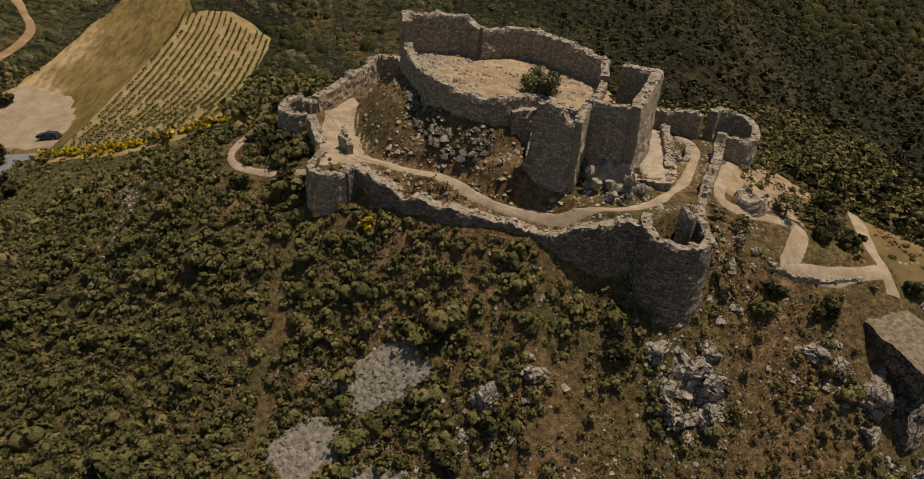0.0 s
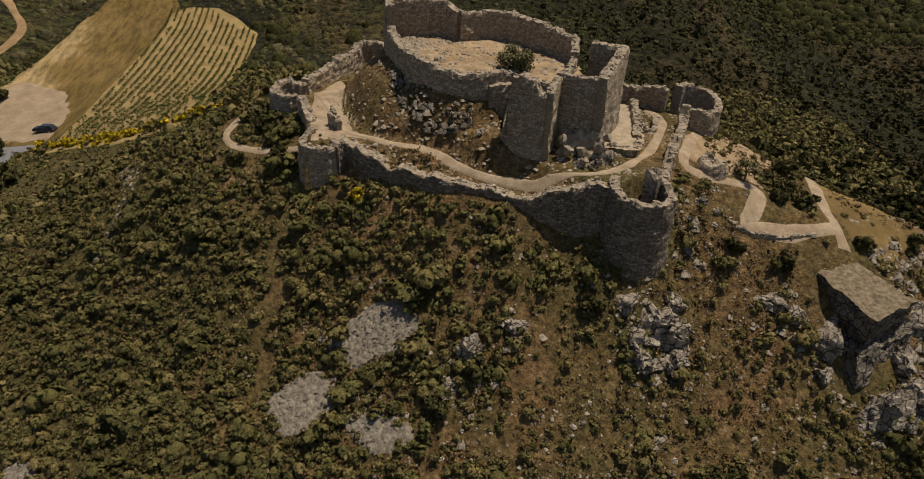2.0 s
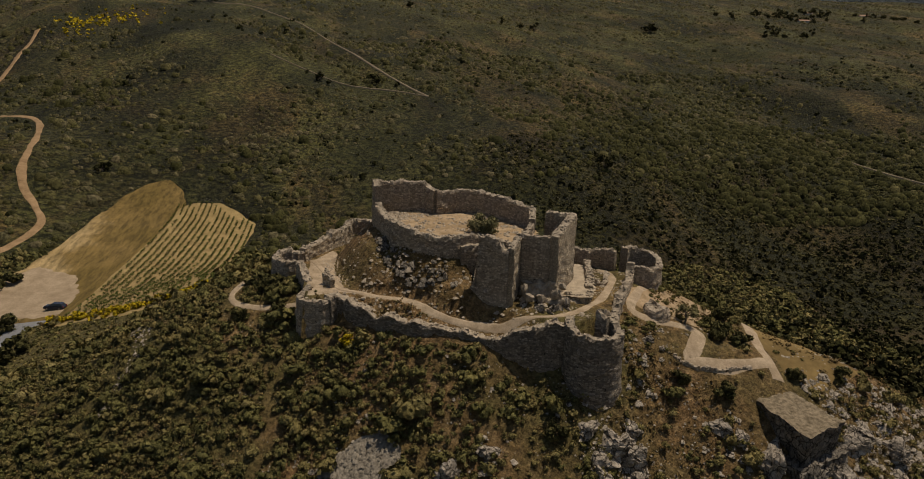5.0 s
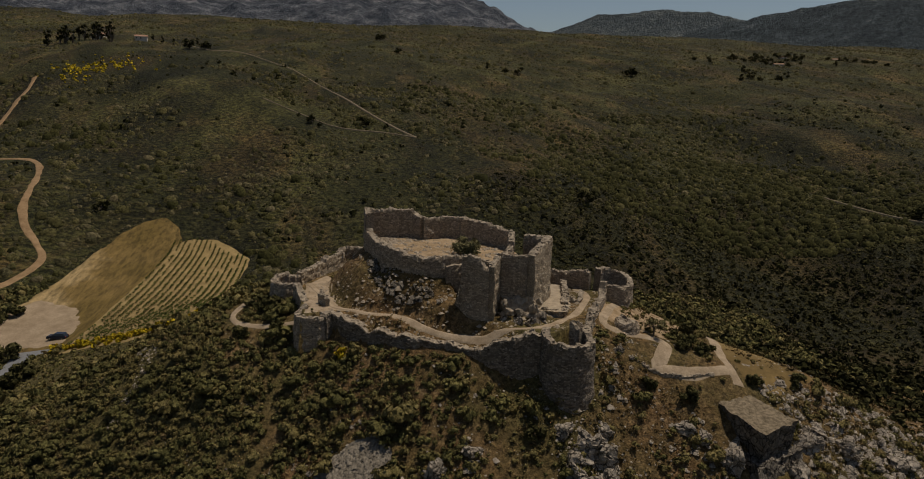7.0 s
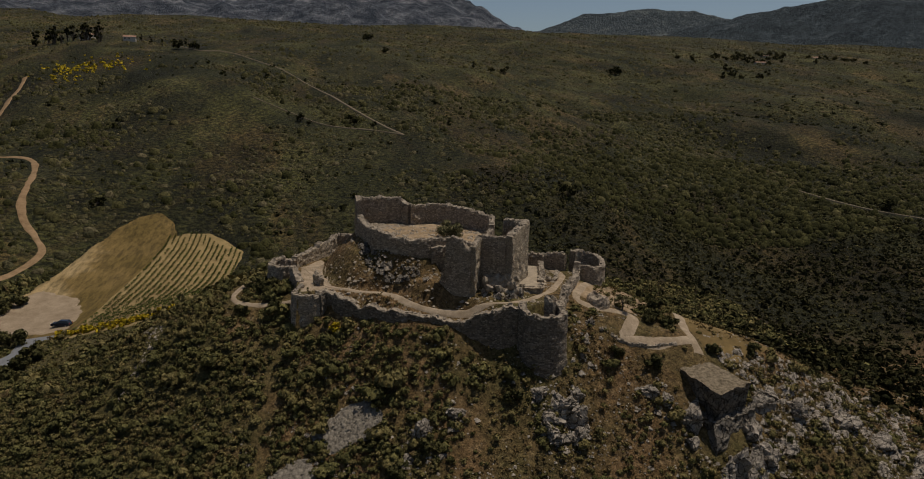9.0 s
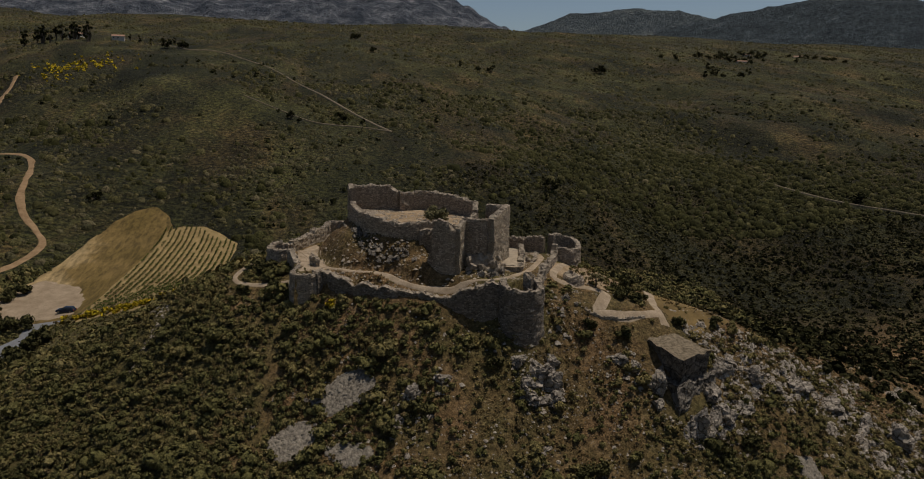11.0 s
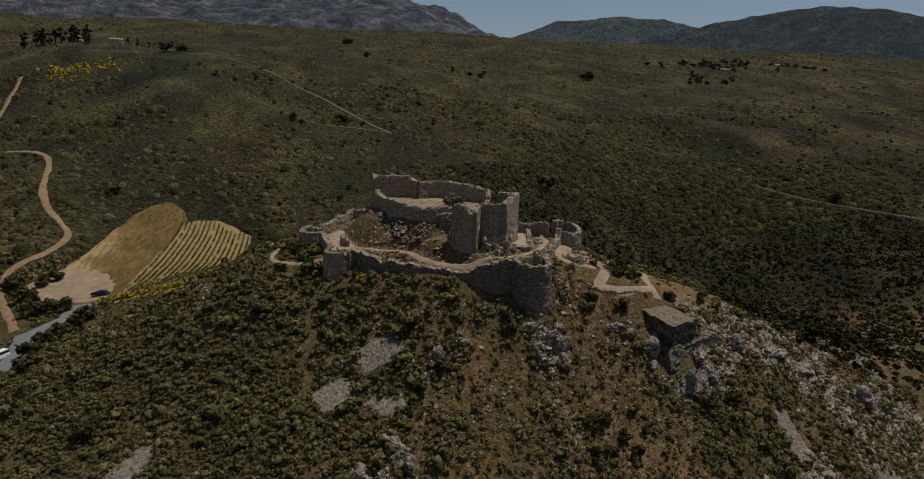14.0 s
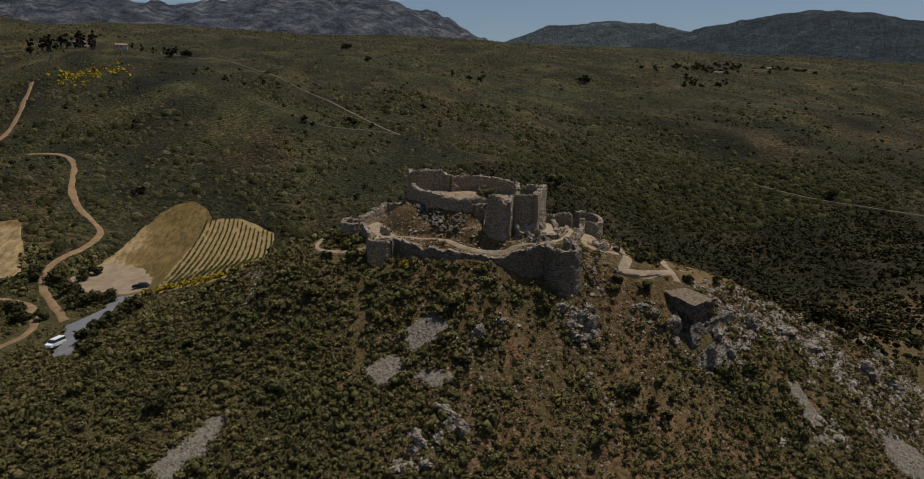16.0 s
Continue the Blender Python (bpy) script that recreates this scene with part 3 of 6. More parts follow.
def ruin_wall(name, pts, thick, mat, base=None, ragged=0.35, seed=1, step=0.32, rowh=0.45, sink=0.6, batter=0.0, closed=False):
    """A ruined wall along pts (x, y, top): rough faces, broken uneven top. base: (x, y) -> z, else the ground."""
    q, s = resample(pts, step, closed)
    x, y, top = q.T
    n = len(q)
    if closed:
        dx = np.roll(x[:-1], -1) - np.roll(x[:-1], 1)
        dy = np.roll(y[:-1], -1) - np.roll(y[:-1], 1)
        dx, dy = np.r_[dx, dx[:1]], np.r_[dy, dy[:1]]
    else:
        dx, dy = np.gradient(x), np.gradient(y)
    ln = np.hypot(dx, dy) + 1e-9
    nx, ny = dy / ln, -dx / ln
    rag = fbm(s, s * 0 + seed * 3.1, 2.4, seed, 4)
    notch = np.clip(fbm(s, s * 0 + seed, 1.1, seed + 21, 2) - 0.25, 0, 1) * ragged * 2.6
    rag = np.round((rag * ragged * 2.4 - notch) / 0.22) * 0.22 + 0.22 * fbm(s, s * 0, 0.45, seed + 9, 2)
    if closed:
        rag[-1] = rag[0]
    if base is None:
        bo = np.minimum(height(x + nx * thick / 2, y + ny * thick / 2), height(x - nx * thick / 2, y - ny * thick / 2)) - sink
    else:
        bo = np.full(n, float(base)) if isinstance(base, (int, float)) else np.array([base(a, c) for a, c in zip(x, y)])
    zt = np.maximum(top + rag, bo + 0.25)
    rows = max(3, int(np.max(zt - bo) / rowh) + 1)
    cols = []
    uv = []
    for side in (1, -1):
        ks = np.linspace(0, 1, rows) if side == 1 else np.linspace(1, 0, rows)
        for k in ks:
            z = bo + (zt - bo) * k
            rough = 0.17 * fbm(s * 1.0, z * 1.7 + side * 40, 1.3, seed + 4, 3) + 0.13 * fbm(s * 1.0, z + side * 70, 0.4, seed + 6, 2)
            o = side * (thick / 2 + rough + batter * (1 - k) - (0.06 if k > 0.98 else 0))
            cols.append(np.stack([x + nx * o, y + ny * o, z - (0.1 * np.abs(fbm(s, s * 0 + side, 0.5, seed + 2, 2)) if k > 0.98 else 0)], -1))
            uv.append(np.stack([s + side * 3.7, z], -1))
        if side == 1:
            lift = 0.14 * fbm(s, s * 0 + 5, 0.7, seed + 3, 2)
            cols.append(np.stack([x, y, zt + lift], -1))
            uv.append(np.stack([s, zt + thick / 2], -1))
    V = np.stack(cols, 1)
    UV = np.stack(uv, 1)
    m = V.shape[1]
    f = grid_faces(m, n)
    extra = []
    if not closed:
        r = 2 * rows + 1
        for st, flip in ((0, False), ((n - 1) * m, True)):
            for j in range(rows):
                a, b2, c2, d2 = st + j, st + j + 1, st + m - 2 - j, st + m - 1 - j
                if b2 < c2:
                    extra.append((a, b2, c2, d2) if not flip else (d2, c2, b2, a))
    if extra:
        f = np.vstack([f, np.array(extra)])
    ob = mesh_object(name, V.reshape(-1, 3), f, mat, False, UV.reshape(-1, 2))
    ob.data.materials.append(M_TOP)
    mi = np.zeros(len(ob.data.polygons), np.int32)
    mi[:(n - 1) * (m - 1)].reshape(n - 1, m - 1)[:, rows - 1:rows + 1] = 1
    ob.data.polygons.foreach_set("material_index", mi)
    # loose stones along the broken top
    k = max(2, int(s[-1] * 5.0))
    at = rng_wall.uniform(0, s[-1], k)
    side = rng_wall.uniform(-0.46, 0.46, k) * thick
    sx, sy, sz = (np.interp(at, s, w) for w in (x + 0, y + 0, zt))
    sx, sy = sx + np.interp(at, s, nx) * side, sy + np.interp(at, s, ny) * side
    caps = new("loose_stone_rubble", stone_heap(np.stack([sx, sy, sz - 0.02], -1), np.clip(rng_wall.lognormal(-1.95, 0.45, k), 0.07, 0.4)))
    caps.parent = ob
    caps["kind"] = "stuff"
    return ob


def stone_heap(at, size):
    """Many small angular stones as one mesh."""
    base = np.array([(-1, -0.8, -0.6), (1, -0.9, -0.6), (0.9, 0.8, -0.6), (-0.9, 0.9, -0.6), (-0.7, -0.6, 0.5), (0.75, -0.5, 0.6), (0.6, 0.7, 0.45), (-0.6, 0.5, 0.65)])
    fc = np.array([(3, 2, 1, 0), (4, 5, 6, 7), (0, 1, 5, 4), (1, 2, 6, 5), (2, 3, 7, 6), (3, 0, 4, 7)])
    nn = len(at)
    v = base[None] * rng_wall.uniform(0.65, 1.3, (nn, 8, 3)) * np.asarray(size)[:, None, None]
    t = rng_wall.uniform(0, 6.283, nn)
    c, s = np.cos(t)[:, None], np.sin(t)[:, None]
    v = np.stack([v[..., 0] * c - v[..., 1] * s, v[..., 0] * s + v[..., 1] * c, v[..., 2]], -1) + np.asarray(at)[:, None]
    me = bpy.data.meshes.new("stones")
    f = (fc[None] + (np.arange(nn) * 8)[:, None, None]).reshape(-1, 4)
    me.from_pydata(v.reshape(-1, 3).tolist(), [], f.tolist())
    me.materials.append(M_TOP)
    return me


rng_wall = np.random.default_rng(9)


def arc(cx, cy, r, a0, a1, tops, n=24):
    """Points round a tower from bearing a0 to a1 (degrees, anticlockwise from +x), with tops spread along."""
    a = np.radians(np.linspace(a0, a1, n))
    z = np.interp(np.linspace(0, 1, n), np.linspace(0, 1, len(tops)), tops)
    return [(cx + r * math.cos(t), cy + r * math.sin(t), float(h)) for t, h in zip(a, z)]


def solo_wall(name, pts, thick, mat, label, category, **kw):
    m = np.mean(np.array(pts)[:, :2], axis=0)
    w = ruin_wall(name, pts, thick, mat, **kw)
    return tagged(w, label, category)


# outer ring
# this wall's shaded southern face is coloured in with the darker masonry
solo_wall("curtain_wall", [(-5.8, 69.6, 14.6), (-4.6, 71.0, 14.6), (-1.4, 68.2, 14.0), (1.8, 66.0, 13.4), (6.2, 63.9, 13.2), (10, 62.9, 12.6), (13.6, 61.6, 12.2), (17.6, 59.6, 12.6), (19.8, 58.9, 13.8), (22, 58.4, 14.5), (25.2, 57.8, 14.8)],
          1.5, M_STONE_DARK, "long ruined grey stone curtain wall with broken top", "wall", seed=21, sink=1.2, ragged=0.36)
solo_wall("curtain_wall", [(32.0, 60.2, 14.6), (33.3, 63.2, 14.8), (35.4, 67, 15.2), (37.2, 69.8, 15.6), (38.6, 72.4, 16.3), (40, 75.4, 16.5)],
          1.2, M_STONE, "ruined eastern curtain wall beside the path", "wall", seed=22, ragged=0.5)
solo_wall("curtain_wall", [(39.5, 80.6, 18.2), (36.4, 83, 17.6), (33, 84.6, 17.4), (29, 86.5, 17.0)],
          1.2, M_STONE, "broken curtain wall joining the round tower", "wall", seed=23, ragged=0.6)
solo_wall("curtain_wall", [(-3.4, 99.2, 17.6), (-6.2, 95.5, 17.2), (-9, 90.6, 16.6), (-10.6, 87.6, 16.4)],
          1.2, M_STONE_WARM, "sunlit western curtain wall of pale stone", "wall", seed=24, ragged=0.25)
solo_wall("curtain_wall", [(-10.6, 81.8, 16.0), (-9.6, 79, 15.2), (-8.8, 77, 14.6)],
          1.2, M_STONE, "short ruined stone wall between towers", "wall", seed=25, ragged=0.4)


def round_tower(cx, cy, r, a0, a1, tops, label, thick=1.1, mat=None, seed=1, sink=1.5, batter=0.25, ragged=0.3, base=None):
    t = thing("round_tower", cx, cy, hz(cx, cy), label, "tower", "towers of the outer ring")
    w = ruin_wall("tower_wall", arc(cx, cy, r - thick / 2, a0, a1, tops, 40), thick, mat or M_STONE, seed=seed, sink=sink, batter=batter, ragged=ragged, base=base)
    hang(w, t)
    return t


T_SE = round_tower(28.2, 56.9, 3.7, 150, 410, (15.2, 15.0, 14.4, 14.2, 14.2, 14.4, 15.0), "tall round corner tower of grey stone toned darker", mat=M_STONE_DARK, seed=31, base=3.2, batter=0.3, ragged=0.25)
hang(ruin_wall("inner_wall_stub", [(31.2, 60.0, 15.2), (29.3, 58.6, 16.2), (30.2, 57.6, 15.8)], 0.9, M_STONE, seed=32, base=11.0, ragged=0.4), T_SE)
T_NE = round_tower(43.0, 78.7, 3.4, -130, 140, (16.4, 16.0, 16.6, 17.4, 17.8, 18.2), "round ruined tower open towards the courtyard", seed=33, sink=4.0)
T_W = round_tower(-12.4, 85.4, 2.7, 40, 300, (16.6, 16.7, 16.6, 16.4, 16.0, 15.8), "low ruined half-round wall tower", seed=34, sink=2.5)
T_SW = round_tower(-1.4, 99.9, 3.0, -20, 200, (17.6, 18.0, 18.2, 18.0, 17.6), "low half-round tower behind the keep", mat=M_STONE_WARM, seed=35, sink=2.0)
T_S = round_tower(-7.3, 71.8, 2.9, 120, 320, (15.2, 14.6, 14.4, 14.2, 14.4, 14.6), "half-round ruined wall tower with narrow slits", seed=36, sink=1.5)

# the keep on its rock
keep = thing("keep", 14, 76, 16, "ruined stone keep with broken walls and bare floor", "castle")
KEEP_FRONT = [(1.2, 86.5, 25.6), (1.6, 83.5, 24.4), (2.3, 80.6, 23.9), (3.8, 75.6, 23.7), (6.3, 72.9, 23.4), (9.4, 71.2, 23.0), (11.6, 71.0, 22.8), (13.2, 71.4, 22.7), (14.8, 72.0, 22.7), (16.4, 72.5, 22.8)]
hang(ruin_wall("front_wall", KEEP_FRONT, 1.2, M_STONE, seed=41, base=14.0, ragged=0.2, batter=0.15), keep)
hang(ruin_wall("ledge_wall", [(12.6, 70.5, 21.6), (14.2, 70.8, 21.6), (15.9, 71.2, 21.7)], 1.2, M_STONE, seed=51, base=14.0, ragged=0.06), keep)
hang(ruin_wall("inner_retaining_wall", [(16.6, 72.3, 22.7), (18.1, 69.2, 22.7), (19.6, 67.4, 22.8)], 0.9, M_STONE, seed=52, base=14.0, ragged=0.1), keep)
hang(ruin_wall("corner_wall", [(1.6, 84.5, 27.4), (1.2, 88.0, 27.8), (5.0, 88.2, 27.4), (9.4, 87.6, 27.2), (10.6, 85.8, 26.6)], 1.3, M_STONE, seed=42, base=14.0, ragged=0.3), keep)
hang(ruin_wall("back_wall", [(10.6, 85.8, 26.4), (14, 86.8, 26.4), (17.5, 86, 26.4), (20.2, 82.4, 26.3), (22.4, 79.2, 26.1), (24.2, 76.6, 25.6)], 1.3, M_STONE, seed=43, base=14.0, ragged=0.22), keep)
hang(ruin_wall("cross_wall", [(24.2, 76.6, 25.4), (23.6, 73.8, 24.6)], 1.0, M_STONE, seed=44, base=14.0, ragged=0.2), keep)
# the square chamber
# the east wall's sunlit look is helped by its paler masonry colour
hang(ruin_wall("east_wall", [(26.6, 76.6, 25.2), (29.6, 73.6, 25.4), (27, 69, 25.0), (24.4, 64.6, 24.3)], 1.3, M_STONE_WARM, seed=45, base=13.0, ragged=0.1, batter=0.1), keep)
hang(ruin_wall("chamber_front_wall", [(24.1, 64.9, 24.2), (22.2, 66.0, 24.1), (20.3, 67.1, 24.1)], 0.9, M_STONE, seed=46, base=16.6, ragged=0.06), keep)
hang(ruin_wall("chamber_side_wall", [(20.2, 66.8, 24.1), (21.4, 69.0, 23.6), (23.6, 73.8, 24.0)], 0.9, M_STONE, seed=48, base=16.0, ragged=0.1), keep)
# the tall broken slab in front of the keep, and the pier that ties it to the chamber
hang(ruin_wall("screen_wall", [(13.0, 67.9, 15.9), (13.8, 67.4, 16.8), (14.5, 67.0, 18.6), (14.8, 66.8, 24.0), (16.0, 66.1, 24.4), (17.0, 65.4, 23.9), (17.9, 64.9, 23.0), (18.5, 64.5, 22.7)], 1.1, M_STONE, seed=47, base=12.2, ragged=0.25, batter=0.1, step=0.22), keep)
# the pier's sunlit strip is coloured in with the paler masonry
hang(ruin_wall("pier", [(18.45, 64.05, 22.8), (18.9, 64.9, 23.2), (19.4, 65.8, 23.6), (19.9, 66.7, 24.1)], 1.0, M_STONE_WARM, seed=49, base=12.6, ragged=0.22, step=0.2), keep)
hang(ruin_wall("stair_stub", [(15.9, 71.2, 21.5), (15.4, 70.0, 20.0), (14.9, 68.6, 18.2), (14.6, 67.7, 17.4)], 0.9, M_STONE_WARM, seed=50, base=14.0, ragged=0.15), keep)
# bare floor of the keep


def patch(name, poly, mat, lift, label, step=0.8, z=None, rough=0.0, edge=0.7, seed=1, kind="structure", category=""):
    """A piece of ground inside poly, laid over the land with an uneven edge."""
    p = np.array(poly)
    xs = np.arange(p[:, 0].min() - 2, p[:, 0].max() + 2, step)
    ys = np.arange(p[:, 1].min() - 2, p[:, 1].max() + 2, step)
    X, Y = np.meshgrid(xs, ys)
    d, inside = poly_distance(X, Y, poly)
    sd = np.where(inside, d, -d) + edge * fbm(X, Y, 5, seed, 3)
    Z = (gz(X.ravel(), Y.ravel()).reshape(X.shape) if z is None else np.full(X.shape, float(z)))
    Z = Z + rough * fbm(X, Y, 2.5, seed + 1, 4) + lift * np.clip(sd / (step * 0.8), -2, 1)
    f = grid_faces(len(xs), len(ys))
    keepf = (sd.ravel()[f] > -step).any(1)
    f = f[keepf]
    used, inv = np.unique(f, return_inverse=True)
    ob = mesh_object(name, np.stack([X, Y, Z], -1).reshape(-1, 3)[used], inv.reshape(-1, 4), mat, True)
    return tagged(ob, label, category, kind=kind)


fl = patch("keep_floor", FLOOR, M_EARTH, 0.05, "bare ochre earth floor", 0.5, 22.6, 0.25, 0.0, 3, "")
hang(fl, keep)

M_CRUST = simple("earthy_stone_crust", (0.08, 0.062, 0.037), (0.3, 0.235, 0.155), 1.6, 0.95, 3.0, 0.15, 8.0)


# fallen block on the crag
def crag_block(name, top, bot, rough, mats, label, category, cuts=22):
    """A rough mass between a top and a foot outline; the flat top may wear another surface."""
    core = sum((Vector(p) for p in bot), Vector()) / 4
    bm = bmesh.new()
    vt, vb = [bm.verts.new(p) for p in top], [bm.verts.new(p) for p in bot]
    bm.faces.new(vt[::-1])
    bm.faces.new(vb)
    for i in range(4):
        j = (i + 1) % 4
        bm.faces.new((vt[i], vt[j], vb[j], vb[i]))
    bmesh.ops.recalc_face_normals(bm, faces=bm.faces)
    bmesh.ops.subdivide_edges(bm, edges=bm.edges, cuts=22, use_grid_fill=True)
    for v in bm.verts:
        v.co += rough * (0.35 * noise.noise_vector(v.co * 0.5) + 0.16 * noise.noise_vector(v.co * 1.4) + 0.07 * noise.noise_vector(v.co * 3.5))
        if rough > 1:  # broken into blocks
            v.co += 1.1 * (0.4 - noise.voronoi(v.co * 0.8)[0][0]) * (v.co - core).normalized()
    me = bpy.data.meshes.new(name)
    bm.to_mesh(me)
    for m in mats:
        me.materials.append(m)
    for f in me.polygons:
        f.material_index = 1 if f.normal.z > 0.75 and len(mats) > 1 else 0
    return tagged(new(name, me), label, category)


crag_block("ruined_bastion", [(49.7, 53.3, 5.2), (55.2, 55.4, 5.4), (58.4, 48.0, 4.6), (51.6, 45.2, 4.4)],
           [(50.2, 53.2, 0.6), (55.6, 55.4, 0.8), (58.0, 48.6, 0.2), (52.2, 46.2, 0.0)], 1.0, (M_BLOCK, M_CRUST), "massive dark masonry block with earthy flat top", "ruin")
# the cliff lies in shade; M_BLOCK's darker colour puts that shade in
crag_block("bastion_cliff", [(49.4, 54.0, 0.7), (56.5, 56.0, 0.9), (59.6, 48.0, 0.4), (51.0, 44.8, 0.3)],
           [(47.6, 52.6, -8.0), (57.0, 56.0, -8.0), (62.0, 44.6, -10.0), (50.2, 40.8, -10.0)], 1.5, (M_BLOCK,), "shade-toned limestone cliff under the ruined bastion", "rock", 30)
# M_TOP's paler colour adds the sunlight that this rock doesn't receive
crag_block("keep_rock", [(20.6, 66.4, 17.9), (26.0, 66.6, 18.6), (25.2, 64.2, 18.3), (20.8, 64.9, 17.5)],
           [(20.0, 66.6, 13.4), (27.4, 67.0, 13.4), (26.4, 62.4, 13.2), (19.9, 63.0, 13.2)], 1.3, (M_TOP,), "rough limestone rock under the keep's chamber", "rock", 26)


# ---- paths, roads, fields ----
def ribbon(name, pts, width, mat, lift, label, seed=1, step=0.7, category="path", edge=0.25):
    """A trodden way laid on the land, with uneven edges."""
    p = np.array(pts, float)
    for _ in range(3):  # round the corners
        a, b = p[:-1] * 0.75 + p[1:] * 0.25, p[:-1] * 0.25 + p[1:] * 0.75
        p = np.vstack([p[:1], np.stack([a, b], 1).reshape(-1, 2), p[-1:]])
    q, s = resample(p, step)
    dx, dy = np.gradient(q[:, 0]), np.gradient(q[:, 1])
    ln = np.hypot(dx, dy) + 1e-9
    nx, ny = -dy / ln, dx / ln
    wl = width / 2 * (1 + edge * 1.6 * fbm(s, s * 0, 4 * width, seed, 3))
    wr = width / 2 * (1 + edge * 1.6 * fbm(s, s * 0 + 50, 4 * width, seed + 1, 3))
    cols = []
    for k, dz in ((1.25, -0.6), (1.0, 0.6), (0.5, 1), (0, 1), (-0.5, 1), (-1.0, 0.6), (-1.25, -0.6)):
        o = k * (wl if k > 0 else wr)
        x, y = q[:, 0] + nx * o, q[:, 1] + ny * o
        cols.append(np.stack([x, y, gz(x, y) + lift * dz], -1))
    V = np.stack(cols, 1)
    ob = mesh_object(name, V.reshape(-1, 3), grid_faces(7, len(q)), mat, True)
    return tagged(ob, label, category, kind="structure")


OUT_PATH = [(42.2, 75.0), (36.9, 66.8), (36.7, 65.3), (38.9, 64.7), (42.0, 64.3), (45.6, 64.3), (46.0, 62.7), (43.5, 59.9), (41.5, 58.9), (43.1, 58.1), (47.0, 57.9), (51.0, 58.2), (53.9, 58.7)]
OUT_PATH_B = [(58.6, 73.4), (57.4, 69.5), (55.6, 64.5), (54.8, 61.2), (54.7, 59.1), (54.2, 56.2)]
LEFT_PATH = [(-9.9, 75.2), (-14.4, 76.2), (-17.7, 77.1), (-20.1, 78.5), (-21.0, 80.9), (-19.8, 83.3), (-18.2, 87.3), (-16, 91)]
TRACK_A = [(-84, 116), (-88.9, 127.0), (-98.0, 141.9), (-100.4, 152.4), (-97.8, 162.8), (-93.1, 170.7), (-91.9, 184.2), (-97.7, 192.4), (-107.3, 206.9), (-112.8, 223.5), (-119.2, 254.0), (-131.8, 278), (-147.9, 284.6)]
TRACK_B = [(-112, 96), (-95.5, 106.2), (-90.3, 112), (-94.5, 126.5), (-101.6, 134.8), (-112, 136)]
TRACK_C = [(-182, 300), (-174.8, 324.2), (-182.2, 373.9), (-196.9, 427.5), (-204.0, 459.5)]
TRAIL_A = [(-140.3, 612.6), (-90.6, 552.2), (-48.2, 510.4), (-13.1, 420.9), (7.1, 363.7), (31.2, 323.2)]
TRAIL_B = [(230.8, 275.5), (239.3, 250.8), (251.0, 233.4), (285, 207)]
TRAIL_C = [(-49.1, 360.6), (-8.2, 339.7), (18.3, 330.0), (31, 323)]
GOAT_A = [(-36, 84), (-33, 79), (-34.5, 74), (-37, 70)]
GOAT_B = [(-11.6, 67), (-13.2, 63), (-12.2, 59), (-14.2, 55.5), (-13.2, 52), (-15.5, 47)]
for nm, pts, w, mt, lf, lb, sd in (
        ("yard_path", YARD_PATH, 0.95, M_PATH, 0.12, "pale trodden footpath across the courtyard", 1),
        ("hill_path", OUT_PATH, 1.35, M_PATH, 0.08, "pale winding footpath on the ridge", 2),
        ("hill_path", OUT_PATH_B, 1.6, M_PATH, 0.08, "pale stony footpath down the ridge", 3),
        ("hill_path", LEFT_PATH, 0.85, M_PATH, 0.07, "narrow pale footpath to the gate", 4)):
    ribbon(nm, pts, w, mt, lf, lb, sd, edge=0.5)
for nm, pts, w, lf, sd in (("dirt_track", TRACK_A, 1.9, 0.18, 7), ("dirt_track", TRACK_B, 2.2, 0.15, 8), ("dirt_track", TRACK_C, 2.6, 0.5, 9)):
    ribbon(nm, pts, w, M_TRACK, lf, "ochre dirt track through the scrub", sd, 1.2, "track", 0.45)
for pts, w, sd in ((TRAIL_A, 1.1, 10), (TRAIL_B, 0.8, 11), (TRAIL_C, 0.6, 12)):
    ribbon("hill_trail", pts, w, M_FAINT, 0.6, "thin pale trail across the far slope", sd, 4.0, "trail")

STUBBLE = [(-93.2, 146.5), (-86.5, 160), (-83.2, 177), (-81.4, 194), (-78.2, 208.2), (-73.5, 219.2), (-67.5, 224), (-62.2, 218), (-58.5, 209), (-61, 190), (-64, 160), (-64.6, 139.0), (-64.2, 124), (-77.0, 129.5), (-84, 134)]
BARE = [(-94.3, 147.6), (-89, 154.9), (-84.3, 162.5), (-78, 159.5), (-72.5, 157), (-69, 149), (-67.4, 135), (-66.5, 127.5), (-71, 130), (-78.8, 132.5), (-86.7, 134.7)]
VINEYARD = [(-64.2, 120), (-64.8, 150), (-62.6, 185), (-61.2, 206), (-56.5, 210.5), (-48.2, 211), (-41, 204.5), (-34.8, 196.5), (-35.6, 165), (-32, 118), (-36, 112.5), (-48, 113.5)]
LOT = [(-65.4, 127), (-70.5, 124.5), (-72.5, 118.6), (-71.4, 108), (-73.6, 103), (-73.4, 94), (-73.2, 86.5), (-79.9, 90), (-79.6, 99), (-82.5, 112), (-78.2, 115.5), (-75, 119), (-76.4, 129)]
LEFT_FIELD = [(-132, 176), (-117.0, 183.7), (-109, 161.8), (-105.6, 148.2), (-128, 141)]
